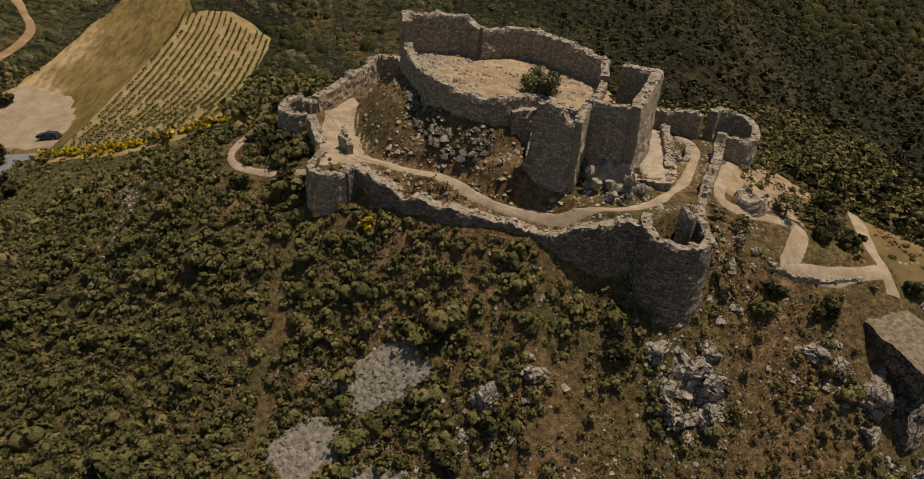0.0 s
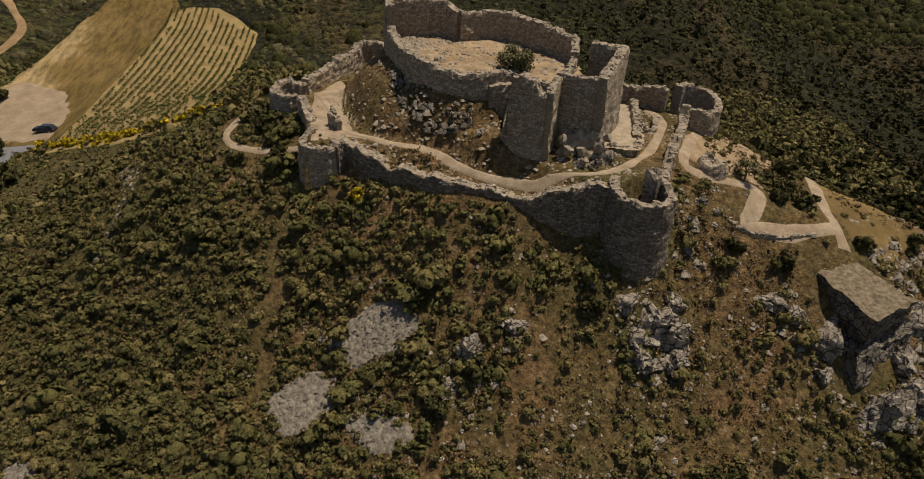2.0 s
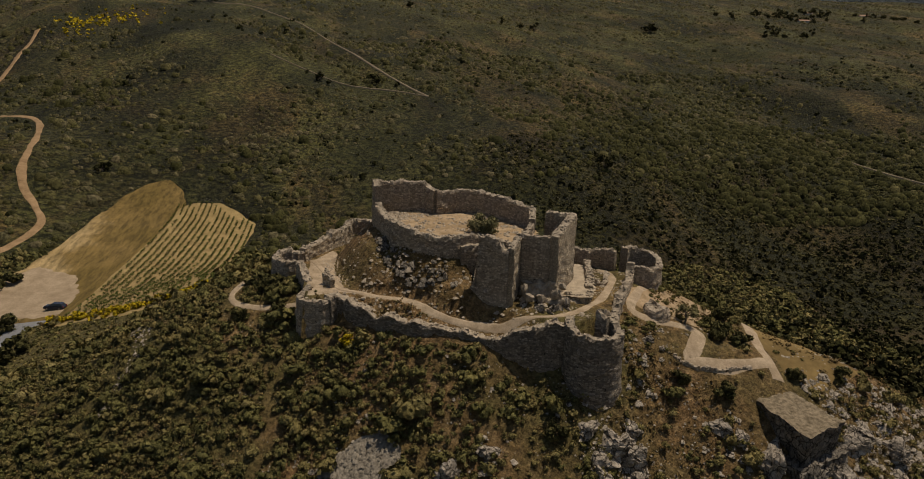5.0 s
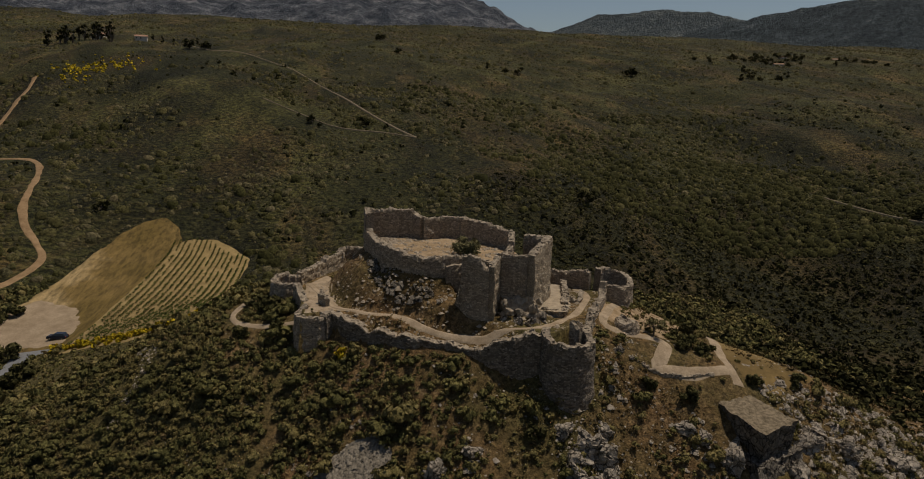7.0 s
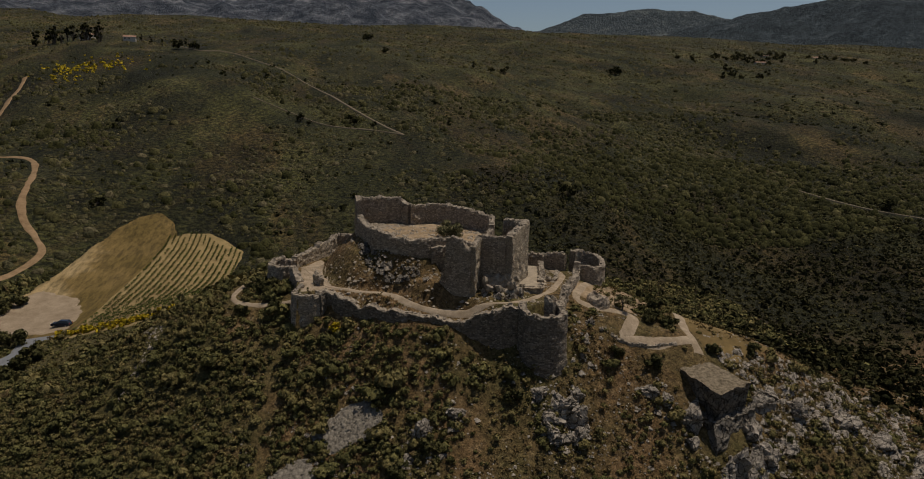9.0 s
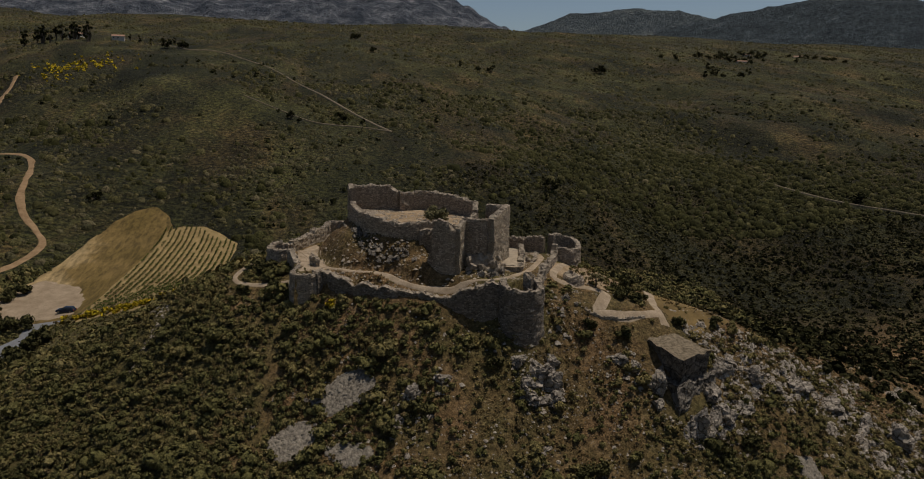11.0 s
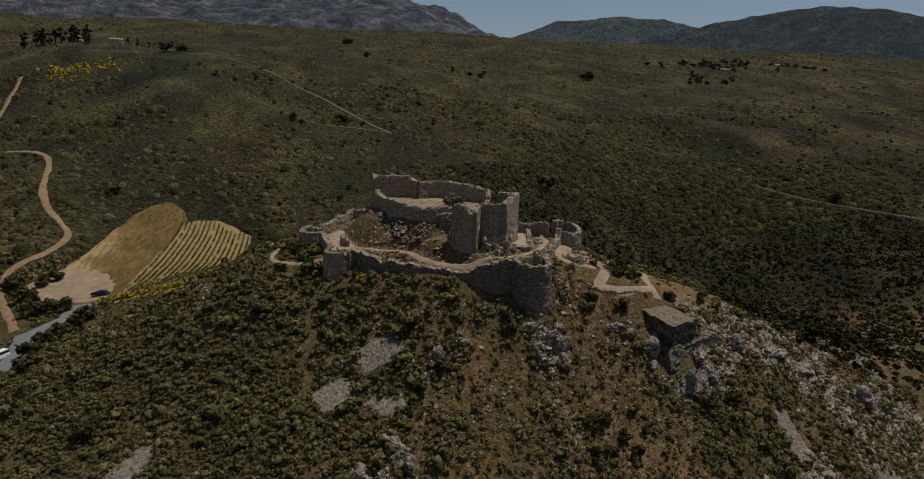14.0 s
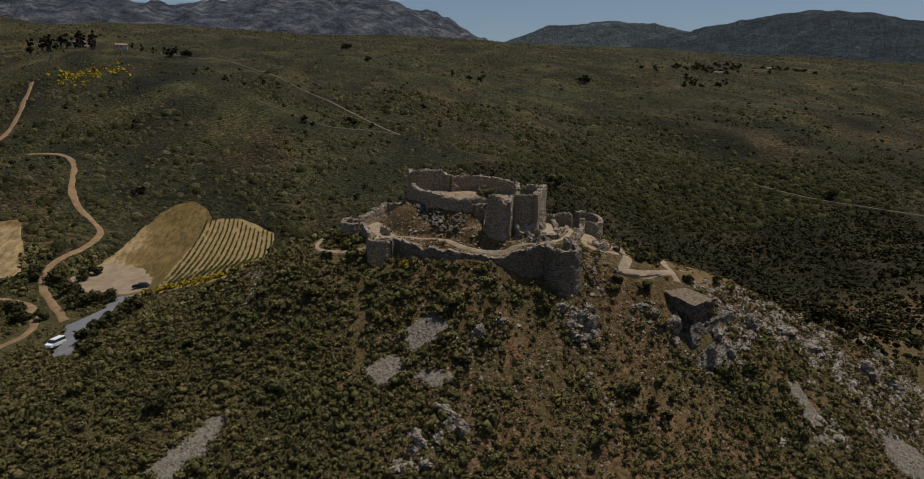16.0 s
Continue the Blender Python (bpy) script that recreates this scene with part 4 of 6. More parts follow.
patch("stubble_field", STUBBLE, M_STUBBLE, 0.12, "dry yellow-brown stubble field", 1.6, seed=5, edge=0.8, category="field")
patch("bare_field", BARE, M_BARE, 0.2, "pale bare earth at the field's end", 1.6, seed=6, edge=2.5, category="field")
patch("vineyard_soil", VINEYARD, M_VSOIL, 0.16, "dry straw-coloured vineyard soil", 1.4, seed=7, edge=0.6, category="field")
patch("car_park", LOT, M_ASPHALT, 0.14, "worn grey asphalt car park", 1.2, seed=8, edge=0.5, category="car park")
patch("left_field", LEFT_FIELD, M_STUBBLE, 0.2, "small dry yellow field", 2.0, seed=9, edge=0.8, category="field")

SCREES = [[(-6.4, 53.0), (-1.9, 54.6), (1.1, 54.6), (3.2, 52.1), (1.1, 50.6), (-3.1, 50.4)], [(-12.5, 48.0), (-8.0, 50.6), (-5.6, 47.3), (-9.8, 44.9)],
          [(-4.2, 45.5), (-0.6, 44.4), (2.3, 42.4), (-1.4, 41.6)], [(-49.5, 38.2), (-44.8, 43.2), (-39.6, 47.3), (-37.2, 46.2), (-40.2, 39.7), (-44.2, 36)],
          [(84, 29), (89, 26), (89.5, 21.5), (85, 20), (81.5, 23.5)], [(68.5, 38), (71.2, 37.5), (70.4, 30), (68, 31.5)]]
for i, sc in enumerate(SCREES):
    patch("scree", sc, M_SCREE, 0.12, "loose grey limestone scree on the slope", 0.35, rough=0.16, seed=20 + i, edge=1.5, kind="structure", category="scree")
patch("yard_floor", [(-8.4, 71), (-4, 72.0), (0, 70.6), (-2.6, 72.8), (-4.1, 75.6), (-5, 80), (-5.2, 85), (-5, 90), (-6, 93), (-9.6, 87), (-9.4, 80)], M_PATH, 0.04, "pale dusty ground of the western courtyard", 0.5, seed=31, edge=0.7, category="ground")
DRY_GRASS = [(56.5, 66), (58.5, 71), (61.8, 69), (64.7, 65), (68.8, 59.5), (64.2, 57.4), (57.6, 55.7), (55.6, 57.5), (55.2, 61.5)]
TRODDEN = [(36, 68.3), (41.5, 74.2), (47, 78.6), (51.5, 78.4), (54.4, 75.4), (50, 69.8), (46.8, 65.4), (44, 65.6), (40, 65.8)]
patch("dry_grass", DRY_GRASS, M_FIELD, 0.06, "dry yellow grass on the ridge", 0.6, seed=33, edge=1.2, category="grass")
patch("trodden_ground", TRODDEN, M_EARTH, 0.04, "bare ochre ground beside the footpath", 0.5, seed=34, edge=0.8, category="ground")

WAYS = [(YARD_PATH, 1.3), (OUT_PATH, 1.4), (OUT_PATH_B, 1.6), (LEFT_PATH, 1.2), (GOAT_A, 0.8), (GOAT_B, 0.9), (TRACK_A, 3.2), (TRACK_B, 2.8), (TRACK_C, 4), (TRAIL_A, 3.0), (TRAIL_B, 3.5), (TRAIL_C, 1.5)]
PLOTS = [STUBBLE, BARE, VINEYARD, LOT, LEFT_FIELD] + SCREES


def clear(x, y):
    """True where no bush may stand: ways, fields, screes, the keep."""
    out = np.zeros(x.shape, bool)
    for pts, w in WAYS:
        out |= poly_distance(x, y, pts, False)[0] < w
    for pl in PLOTS:
        d, ins = poly_distance(x, y, pl)
        out |= (ins | (d < 0.5)) if pl not in SCREES else (ins | (d < 0.4))
    for pl in (FLOOR, [(49, 54), (56, 56), (59, 47.5), (51, 44)]):
        d, ins = poly_distance(x, y, pl)
        out |= ins | (d < 1.6)
    d, ins = poly_distance(x, y, YARD)
    out |= (d < 1.1)
    return out


# north-east of the crest the slope falls to the valley
CREST = [(49.13, 81.0), (52.81, 79.0), (56.28, 76.0), (58.46, 73.0), (61.78, 69.0), (64.68, 65.0), (68.77, 59.0)]


def lee_side(x, y):
    return (x > 46) & (y > np.interp(x, [p[0] for p in CREST] + [130], [p[1] for p in CREST] + [44]) + 1.5)


# ---- scrub ----
rng = np.random.default_rng(5)


def unit_rows(n):
    v = rng.normal(size=(n, 3))
    return v / np.linalg.norm(v, axis=1, keepdims=True)


def quads_at(pos, nrm, size):
    """Leaf clumps: a bent quad at each place, facing roughly along nrm."""
    n = len(pos)
    nrm = nrm + 0.55 * unit_rows(n)
    nrm /= np.linalg.norm(nrm, axis=1, keepdims=True)
    u = np.cross(nrm, unit_rows(n))
    u /= np.linalg.norm(u, axis=1, keepdims=True) + 1e-9
    v = np.cross(nrm, u)
    s = size[:, None]
    a = rng.uniform(0.6, 1.1, (n, 1))
    c = [pos + u * s, pos + v * s * a + nrm * s * 0.3, pos - u * s, pos - v * s * a]
    return np.stack(c, 1).reshape(-1, 3), np.arange(4 * n).reshape(-1, 4)


def ico(sub):
    bm = bmesh.new()
    bmesh.ops.create_icosphere(bm, subdivisions=sub, radius=1.0)
    v = np.array([p.co[:] for p in bm.verts])
    f = np.array([[q.index for q in p.verts] for p in bm.faces])
    bm.free()
    return v, f


def bush_template(leaves, lobes, size, core=1, flat=0.75, jag=0.25):
    """One bush of about unit radius: a few lobes clad in leaf clumps over a dark heart. Faces all quads."""
    V, F, n = [], [], 0
    cen = np.column_stack([rng.uniform(-0.5, 0.5, lobes), rng.uniform(-0.5, 0.5, lobes), rng.uniform(0.2, 0.55, lobes)])
    rad = rng.uniform(0.4, 0.65, lobes)
    for c, r in zip(cen, rad):
        if core:
            v, f = ico(core)
            f = f[v[f][:, :, 2].mean(1) > -0.5]
            v = (v * (1 + jag * np.clip(rng.normal(size=(len(v), 1)), -1.6, 1.6))) * r * 0.72 * np.array([1, 1, flat]) + c * np.array([1, 1, flat])
            V.append(v)
            F.append(np.column_stack([f, f[:, 2]]) + n)
            n += len(v)
        k = max(1, leaves // lobes)
        d = unit_rows(k)
        d[:, 2] = np.abs(d[:, 2]) * 1.0 - 0.15
        p = c + d * r * rng.uniform(0.85, 1.15, (k, 1))
        p[:, 2] *= flat
        v, f = quads_at(p, d, rng.uniform(0.7, 1.3, k) * size)
        V.append(v)
        F.append(f + n)
        n += len(v)
    return np.vstack(V), np.vstack(F)


def mesh_mixed(name, V, F, mat):
    """Mesh from quads in which a repeated last corner means a triangle."""
    tri = F[:, 2] == F[:, 3]
    me = bpy.data.meshes.new(name)
    tot = np.where(tri, 3, 4).astype(np.int32)
    flat = F.ravel()[~(np.column_stack([np.zeros((len(F), 3), bool), tri])).ravel()]
    me.vertices.add(len(V))
    me.vertices.foreach_set("co", np.asarray(V, np.float32).ravel())
    me.loops.add(len(flat))
    me.loops.foreach_set("vertex_index", flat.astype(np.int32))
    me.polygons.add(len(F))
    me.polygons.foreach_set("loop_start", np.r_[0, np.cumsum(tot)[:-1]].astype(np.int32))
    me.polygons.foreach_set("loop_total", tot)
    me.update(calc_edges=True)
    me.materials.append(mat)
    return me


def strew(name, templates, x, y, size, mat, label, category, sink=0.1, tall=1.0, z=None):
    """Many plants or stones as one mesh."""
    pick = rng.integers(0, len(templates), len(x))
    turn = rng.uniform(0, 2 * math.pi, len(x))
    zz = gz(x, y) if z is None else z
    VS, FS, n = [], [], 0
    for k, (tv, tf) in enumerate(templates):
        m = np.nonzero(pick == k)[0]
        if not len(m):
            continue
        c, s = np.cos(turn[m])[:, None], np.sin(turn[m])[:, None]
        sz = size[m][:, None]
        st = tall * rng.uniform(0.8, 1.25, (len(m), 1))
        px = (tv[:, 0] * c - tv[:, 1] * s) * sz + x[m][:, None]
        py = (tv[:, 0] * s + tv[:, 1] * c) * sz + y[m][:, None]
        pz = tv[:, 2] * sz * st + (zz[m] - sink * size[m])[:, None]
        VS.append(np.stack([px, py, pz], -1).reshape(-1, 3))
        FS.append((tf[None] + (np.arange(len(m)) * len(tv))[:, None, None]).reshape(-1, 4) + n)
        n += len(m) * len(tv)
    ob = new(name, mesh_mixed(name, np.vstack(VS), np.vstack(FS), mat))
    return tagged(ob, label, category, kind="stuff")


def scatter(n, x0, x1, y0, y1):
    return rng.uniform(x0, x1, n), rng.uniform(y0, y1, n)


SMALL = [bush_template(21, 1, 0.17) for _ in range(7)]
BIG = [bush_template(57, 3, 0.14) for _ in range(5)]
MID = [bush_template(5, 1, 0.42) for _ in range(5)]
BACK = [bush_template(5, 1, 0.24) for _ in range(6)]
LUSH = [bush_template(8, 1, 0.38, 1, 0.75, 0.38) for _ in range(9)]


def dome():
    """A plain low bush for great distances: two uneven rings and a crest."""
    k = 5
    a = np.arange(k) * 2 * math.pi / k + rng.uniform(0, 0.8, k)
    r = rng.uniform(0.7, 1.15, k)
    lo = np.column_stack([r * np.cos(a), r * np.sin(a), rng.uniform(-0.25, 0.1, k)])
    a2 = a + 0.6
    r2 = r * rng.uniform(0.55, 0.95, k)
    hi = np.column_stack([r2 * np.cos(a2), r2 * np.sin(a2), rng.uniform(0.4, 0.85, k)])
    v = np.vstack([lo, hi, [[rng.uniform(-0.3, 0.3), rng.uniform(-0.3, 0.3), rng.uniform(0.75, 1.0)]]])
    f = [(i, (i + 1) % k, k + i, k + i) for i in range(k)] + [((i + 1) % k, k + (i + 1) % k, k + i, k + i) for i in range(k)] + [(k + i, k + (i + 1) % k, 2 * k, 2 * k) for i in range(k)]
    return v * np.array([0.8, 0.8, 1]), np.array(f)


DOMES = [dome() for _ in range(9)]

# castle hill: the thinner the soil, the fewer bushes
x, y = scatter(62000, -112, 124, 4, 165)
keep_in = np.abs(x - 8) < 74 + 0.6 * (y - 2)
x, y = x[keep_in], y[keep_in]
thin = fbm(x, y, 12, 41, 3)
east = smooth(2, 24, x - 0.3 * (y - 50))
south = 1 - smooth(54, 66, y)
dens = 1.08 - 0.36 * east * south + (0.45 + 0.35 * east) * thin
dens = dens + 0.6 * smooth(55, 72, x) * (1 - smooth(30, 44, y)) + 0.3 * (1 - smooth(20, 34, y))
brown = np.exp(-(((x - 40) / 7) ** 2 + ((y - 41) / 10) ** 2)) + np.exp(-(((x - 60) / 13) ** 2 + ((y - 61) / 6) ** 2)) + 0.5 * np.exp(-(((x + 12.4) / 1.3) ** 2 + ((y - 60) / 9) ** 2))
brown = brown + 0.3 * np.exp(-(((x - 12) / 9) ** 2 + ((y - 42) / 5) ** 2)) + np.exp(-(((x - 43) / 5) ** 2 + ((y - 62) / 5) ** 2))
dens -= 0.8 * np.clip(brown, 0, 1)
dens = dens + 0.35 * smooth(62, 75, x) * south
DARK_COPSE = [(55.3, 37.9), (69.7, 43.7), (77.8, 38.7), (77.7, 27.2), (47.2, 27.0)]
thick_d, in_thick = poly_distance(x, y, DARK_COPSE)
dens = np.where(in_thick, 1.0, dens)
dens = np.where(lee_side(x, y), 0, dens)
for bare_plot, keep_some in ((DRY_GRASS, 0.12), (TRODDEN, 0.15)):
    dens = np.where(poly_distance(x, y, bare_plot)[1], keep_some, dens)
dens = np.where(y > 92, 0.5, dens)
yard_d, in_yard = poly_distance(x, y, YARD)
dens = np.where(in_yard, 0.07 + 0.2 * (thin > 0.15), dens)
ok = (rng.uniform(0, 1, len(x)) < dens) & ~clear(x, y)
x, y, in_yard, in_thick = x[ok], y[ok], in_yard[ok], in_thick[ok]
size = np.clip(rng.lognormal(-0.42, 0.36, len(x)), 0.3, 1.25) * np.where(in_yard, 0.5, 1.12 + 0.26 * (1 - smooth(2, 24, x - 0.3 * (y - 50))))
big = (rng.uniform(0, 1, len(x)) < 0.065) & ~in_yard
kind = rng.uniform(0, 1, len(x)) + 0.5 * fbm(x, y, 9, 44, 3) + 0.26 * smooth(-4, 30, x) * (y < 66) - 0.04 + 0.5 * in_yard - 0.6 * in_thick
size *= 1 - 0.5 * smooth(92, 100, y) * (1 - smooth(122, 128, y)) * (x < -20)
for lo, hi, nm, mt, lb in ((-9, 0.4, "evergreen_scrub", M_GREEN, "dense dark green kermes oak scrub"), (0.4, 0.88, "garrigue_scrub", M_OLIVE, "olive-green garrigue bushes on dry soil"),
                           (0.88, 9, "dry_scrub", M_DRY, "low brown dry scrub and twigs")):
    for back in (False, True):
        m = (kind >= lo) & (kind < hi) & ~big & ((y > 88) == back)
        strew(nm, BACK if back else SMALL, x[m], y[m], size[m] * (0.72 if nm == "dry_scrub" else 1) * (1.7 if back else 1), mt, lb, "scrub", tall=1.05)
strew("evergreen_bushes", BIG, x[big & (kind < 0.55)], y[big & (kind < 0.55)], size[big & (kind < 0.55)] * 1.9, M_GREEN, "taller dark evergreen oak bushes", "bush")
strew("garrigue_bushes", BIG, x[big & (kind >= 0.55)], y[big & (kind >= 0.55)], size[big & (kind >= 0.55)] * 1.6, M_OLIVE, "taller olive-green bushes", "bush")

# thick scrub in the valley east of the ridge
x, y = scatter(34000, 46, 330, 44, 270)
ok = (np.abs(x - 5) < 80 + 0.7 * (y + 60)) & ~clear(x, y) & lee_side(x, y)
ok &= rng.uniform(0, 1, len(x)) < (0.75 + 0.5 * fbm(x, y, 25, 52, 3)) * (1 - smooth(190, 280, y + 30 * fbm(x, y, 60, 54, 2) - 0.15 * x))
x, y = x[ok], y[ok]
size = np.clip(rng.lognormal(-0.05, 0.42, len(x)), 0.45, 2.0)
kind = rng.uniform(0, 1, len(x)) + 0.5 * fbm(x, y, 30, 53, 2) + 0.3 * smooth(95, 165, x) + 0.4 * smooth(150, 225, y) + 0.5 * smooth(105, 150, y) * (1 - smooth(85, 150, x))
m = kind < 0.42
strew("valley_oaks", LUSH, x[m], y[m], size[m] * 1.1, M_CYPRESS, "thick blackish evergreen oaks in the valley", "scrub", tall=1.05)
m = (kind >= 0.42) & (kind < 0.8)
strew("valley_scrub", LUSH, x[m], y[m], size[m], M_VALLEY, "thick dark scrub in the valley", "scrub", tall=1.0)
strew("valley_scrub", LUSH, x[kind >= 0.8], y[kind >= 0.8], size[kind >= 0.8] * 0.8, M_OAK, "green scrub in the valley", "scrub", tall=0.9)

# the slope beyond the valley
x, y = scatter(120000, -330, 560, 0, 1)
y = 100 + 370 * y ** 1.35
ok = (x > -40 - 0.54 * (y + 70)) & (x < 1.08 * (y + 70)) & ~((y < 165) & (np.abs(x - 8) < 74 + 0.6 * (y - 2)) & (x > -112) & (x < 124)) & ~((y < 215) & lee_side(x, y))
ok &= (rng.uniform(0, 1, len(x)) < 0.6 + 0.8 * fbm(x, y, 30, 46, 3) - 1.1 * fbm(x + 0.35 * y, y * 0.35, 150, 3, 4)) & ~clear(x, y)
x, y = x[ok], y[ok]
size = np.clip(rng.lognormal(0.0, 0.58, len(x)), 0.4, 3.4)
kind = rng.uniform(0, 1, len(x)) + 0.5 * fbm(x, y, 40, 47, 2) + 0.7 * fbm(x + 0.35 * y, y * 0.35, 150, 3, 4) - 0.35 * smooth(50, 140, x) * (1 - smooth(280, 400, y))
m = kind < 0.3
strew("far_oaks", DOMES, x[m], y[m], size[m] * 1.1, M_FAR_OAK, "blackish evergreen oak bushes on the far slope", "scrub", tall=0.95)
m = (kind >= 0.3) & (kind < 0.62)
strew("far_scrub", DOMES, x[m], y[m], size[m], M_OAK, "dark evergreen scrub on the far slope", "scrub", tall=0.85)
strew("far_scrub", DOMES, x[kind >= 0.62], y[kind >= 0.62], size[kind >= 0.62] * 0.85, M_HEATH, "olive-green scrub on the far slope", "scrub", tall=0.75)
# taller evergreens dotted over the far slope
x, y = scatter(3600, -260, 520, 130, 520)
ok = (x > -40 - 0.54 * (y + 70)) & (x < 1.08 * (y + 70)) & ~clear(x, y) & (y > 150 - 0.3 * x) & (fbm(x, y, 60, 57, 3) > rng.uniform(-0.25, 0.6, len(x)))
x, y = x[ok], y[ok]
strew("far_evergreens", BACK, x, y, np.clip(rng.lognormal(0.62, 0.35, len(x)), 1.1, 3.6), M_CYPRESS, "dark evergreen bushes dotted over the far slope", "bush", tall=1.1)
x, y = scatter(56000, -840, 1600, 460, 1420)
ok = (x > -40 - 0.54 * (y + 70)) & (x < 1.08 * (y + 70)) & (rng.uniform(0, 1, len(x)) < 0.7 + 0.6 * fbm(x, y, 80, 48, 3) - 0.9 * fbm(x + 0.35 * y, y * 0.35, 150, 3, 4)) & ~clear(x, y)
x, y = x[ok], y[ok]
size = np.clip(rng.lognormal(0.45, 0.45, len(x)), 0.8, 4.5)
kind = rng.uniform(0, 1, len(x)) + 0.4 * fbm(x, y, 90, 49, 2)
strew("distant_scrub", DOMES, x[kind < 0.45], y[kind < 0.45], size[kind < 0.45] * 1.05, M_OAK, "dark scrub on the distant plateau", "scrub", tall=0.8)
strew("distant_scrub", DOMES, x[kind >= 0.45], y[kind >= 0.45], size[kind >= 0.45], M_HEATH, "olive-green scrub on the distant plateau", "scrub", tall=0.6)

# tufts of dry grass
TUFTS = []
for _ in range(4):
    pos = np.column_stack([rng.normal(0, 0.35, 7), rng.normal(0, 0.35, 7), rng.uniform(0.15, 0.5, 7)])
    TUFTS.append(quads_at(pos, np.column_stack([rng.normal(0, 1, 7), rng.normal(0, 1, 7), np.full(7, 0.5)]), rng.uniform(0.14, 0.3, 7)))
M_STRAW = leafage("dry_straw", (0.102, 0.0723, 0.0306), (0.1615, 0.1148, 0.051), (0.2295, 0.17, 0.0765))
x, y = scatter(17000, -60, 100, 24, 90)
ok = ~clear(x, y) & ~poly_distance(x, y, YARD)[1] & (fbm(x, y, 8, 71, 3) + 0.25 * smooth(-10, 40, x) > 0.02) & ~poly_distance(x, y, FLOOR)[1]
x, y = x[ok], y[ok]
mx, my = rng.normal(6, 6, 160), rng.normal(71, 4.5, 160)
ok = poly_distance(mx, my, YARD)[1] & (poly_distance(mx, my, YARD_PATH, False)[0] > 1.1) & ~poly_distance(mx, my, FLOOR)[1]
x, y = np.r_[x, mx[ok]], np.r_[y, my[ok]]
strew("dry_grass_tufts", TUFTS, x, y, rng.uniform(0.4, 0.85, len(x)), M_STRAW, "tufts of dry straw-coloured grass", "grass", tall=0.8)


# ---- rocks ----

def rock_mesh(name, seed, sharp=0.5, mat=None, sub=3):
    """An angular limestone lump of about unit radius, broken along flat planes."""
    r = np.random.default_rng(seed)
    v, f = ico(sub)
    v = v.copy()
    for _ in range(16):  # cleave by planes
        n = r.normal(size=3)
        n /= np.linalg.norm(n)
        d = r.uniform(0.32, 0.8)
        h = v @ n
        v = v - np.outer(np.maximum(h - d, 0), n) * 0.92
    for i in range(len(v)):
        p = Vector(v[i]) * 2.3 + Vector((seed * 3.1, seed * 1.7, 0))
        v[i] *= 1 + 0.22 * sharp * noise.noise(p) + 0.55 * sharp * (0.35 - noise.voronoi(p * 0.9)[0][0]) + 0.3 * sharp * (0.3 - noise.voronoi(p * 2.6)[0][0])
    me = bpy.data.meshes.new(name)
    me.from_pydata(v.tolist(), [], f.tolist())
    me.materials.append(mat or M_ROCK)
    return me


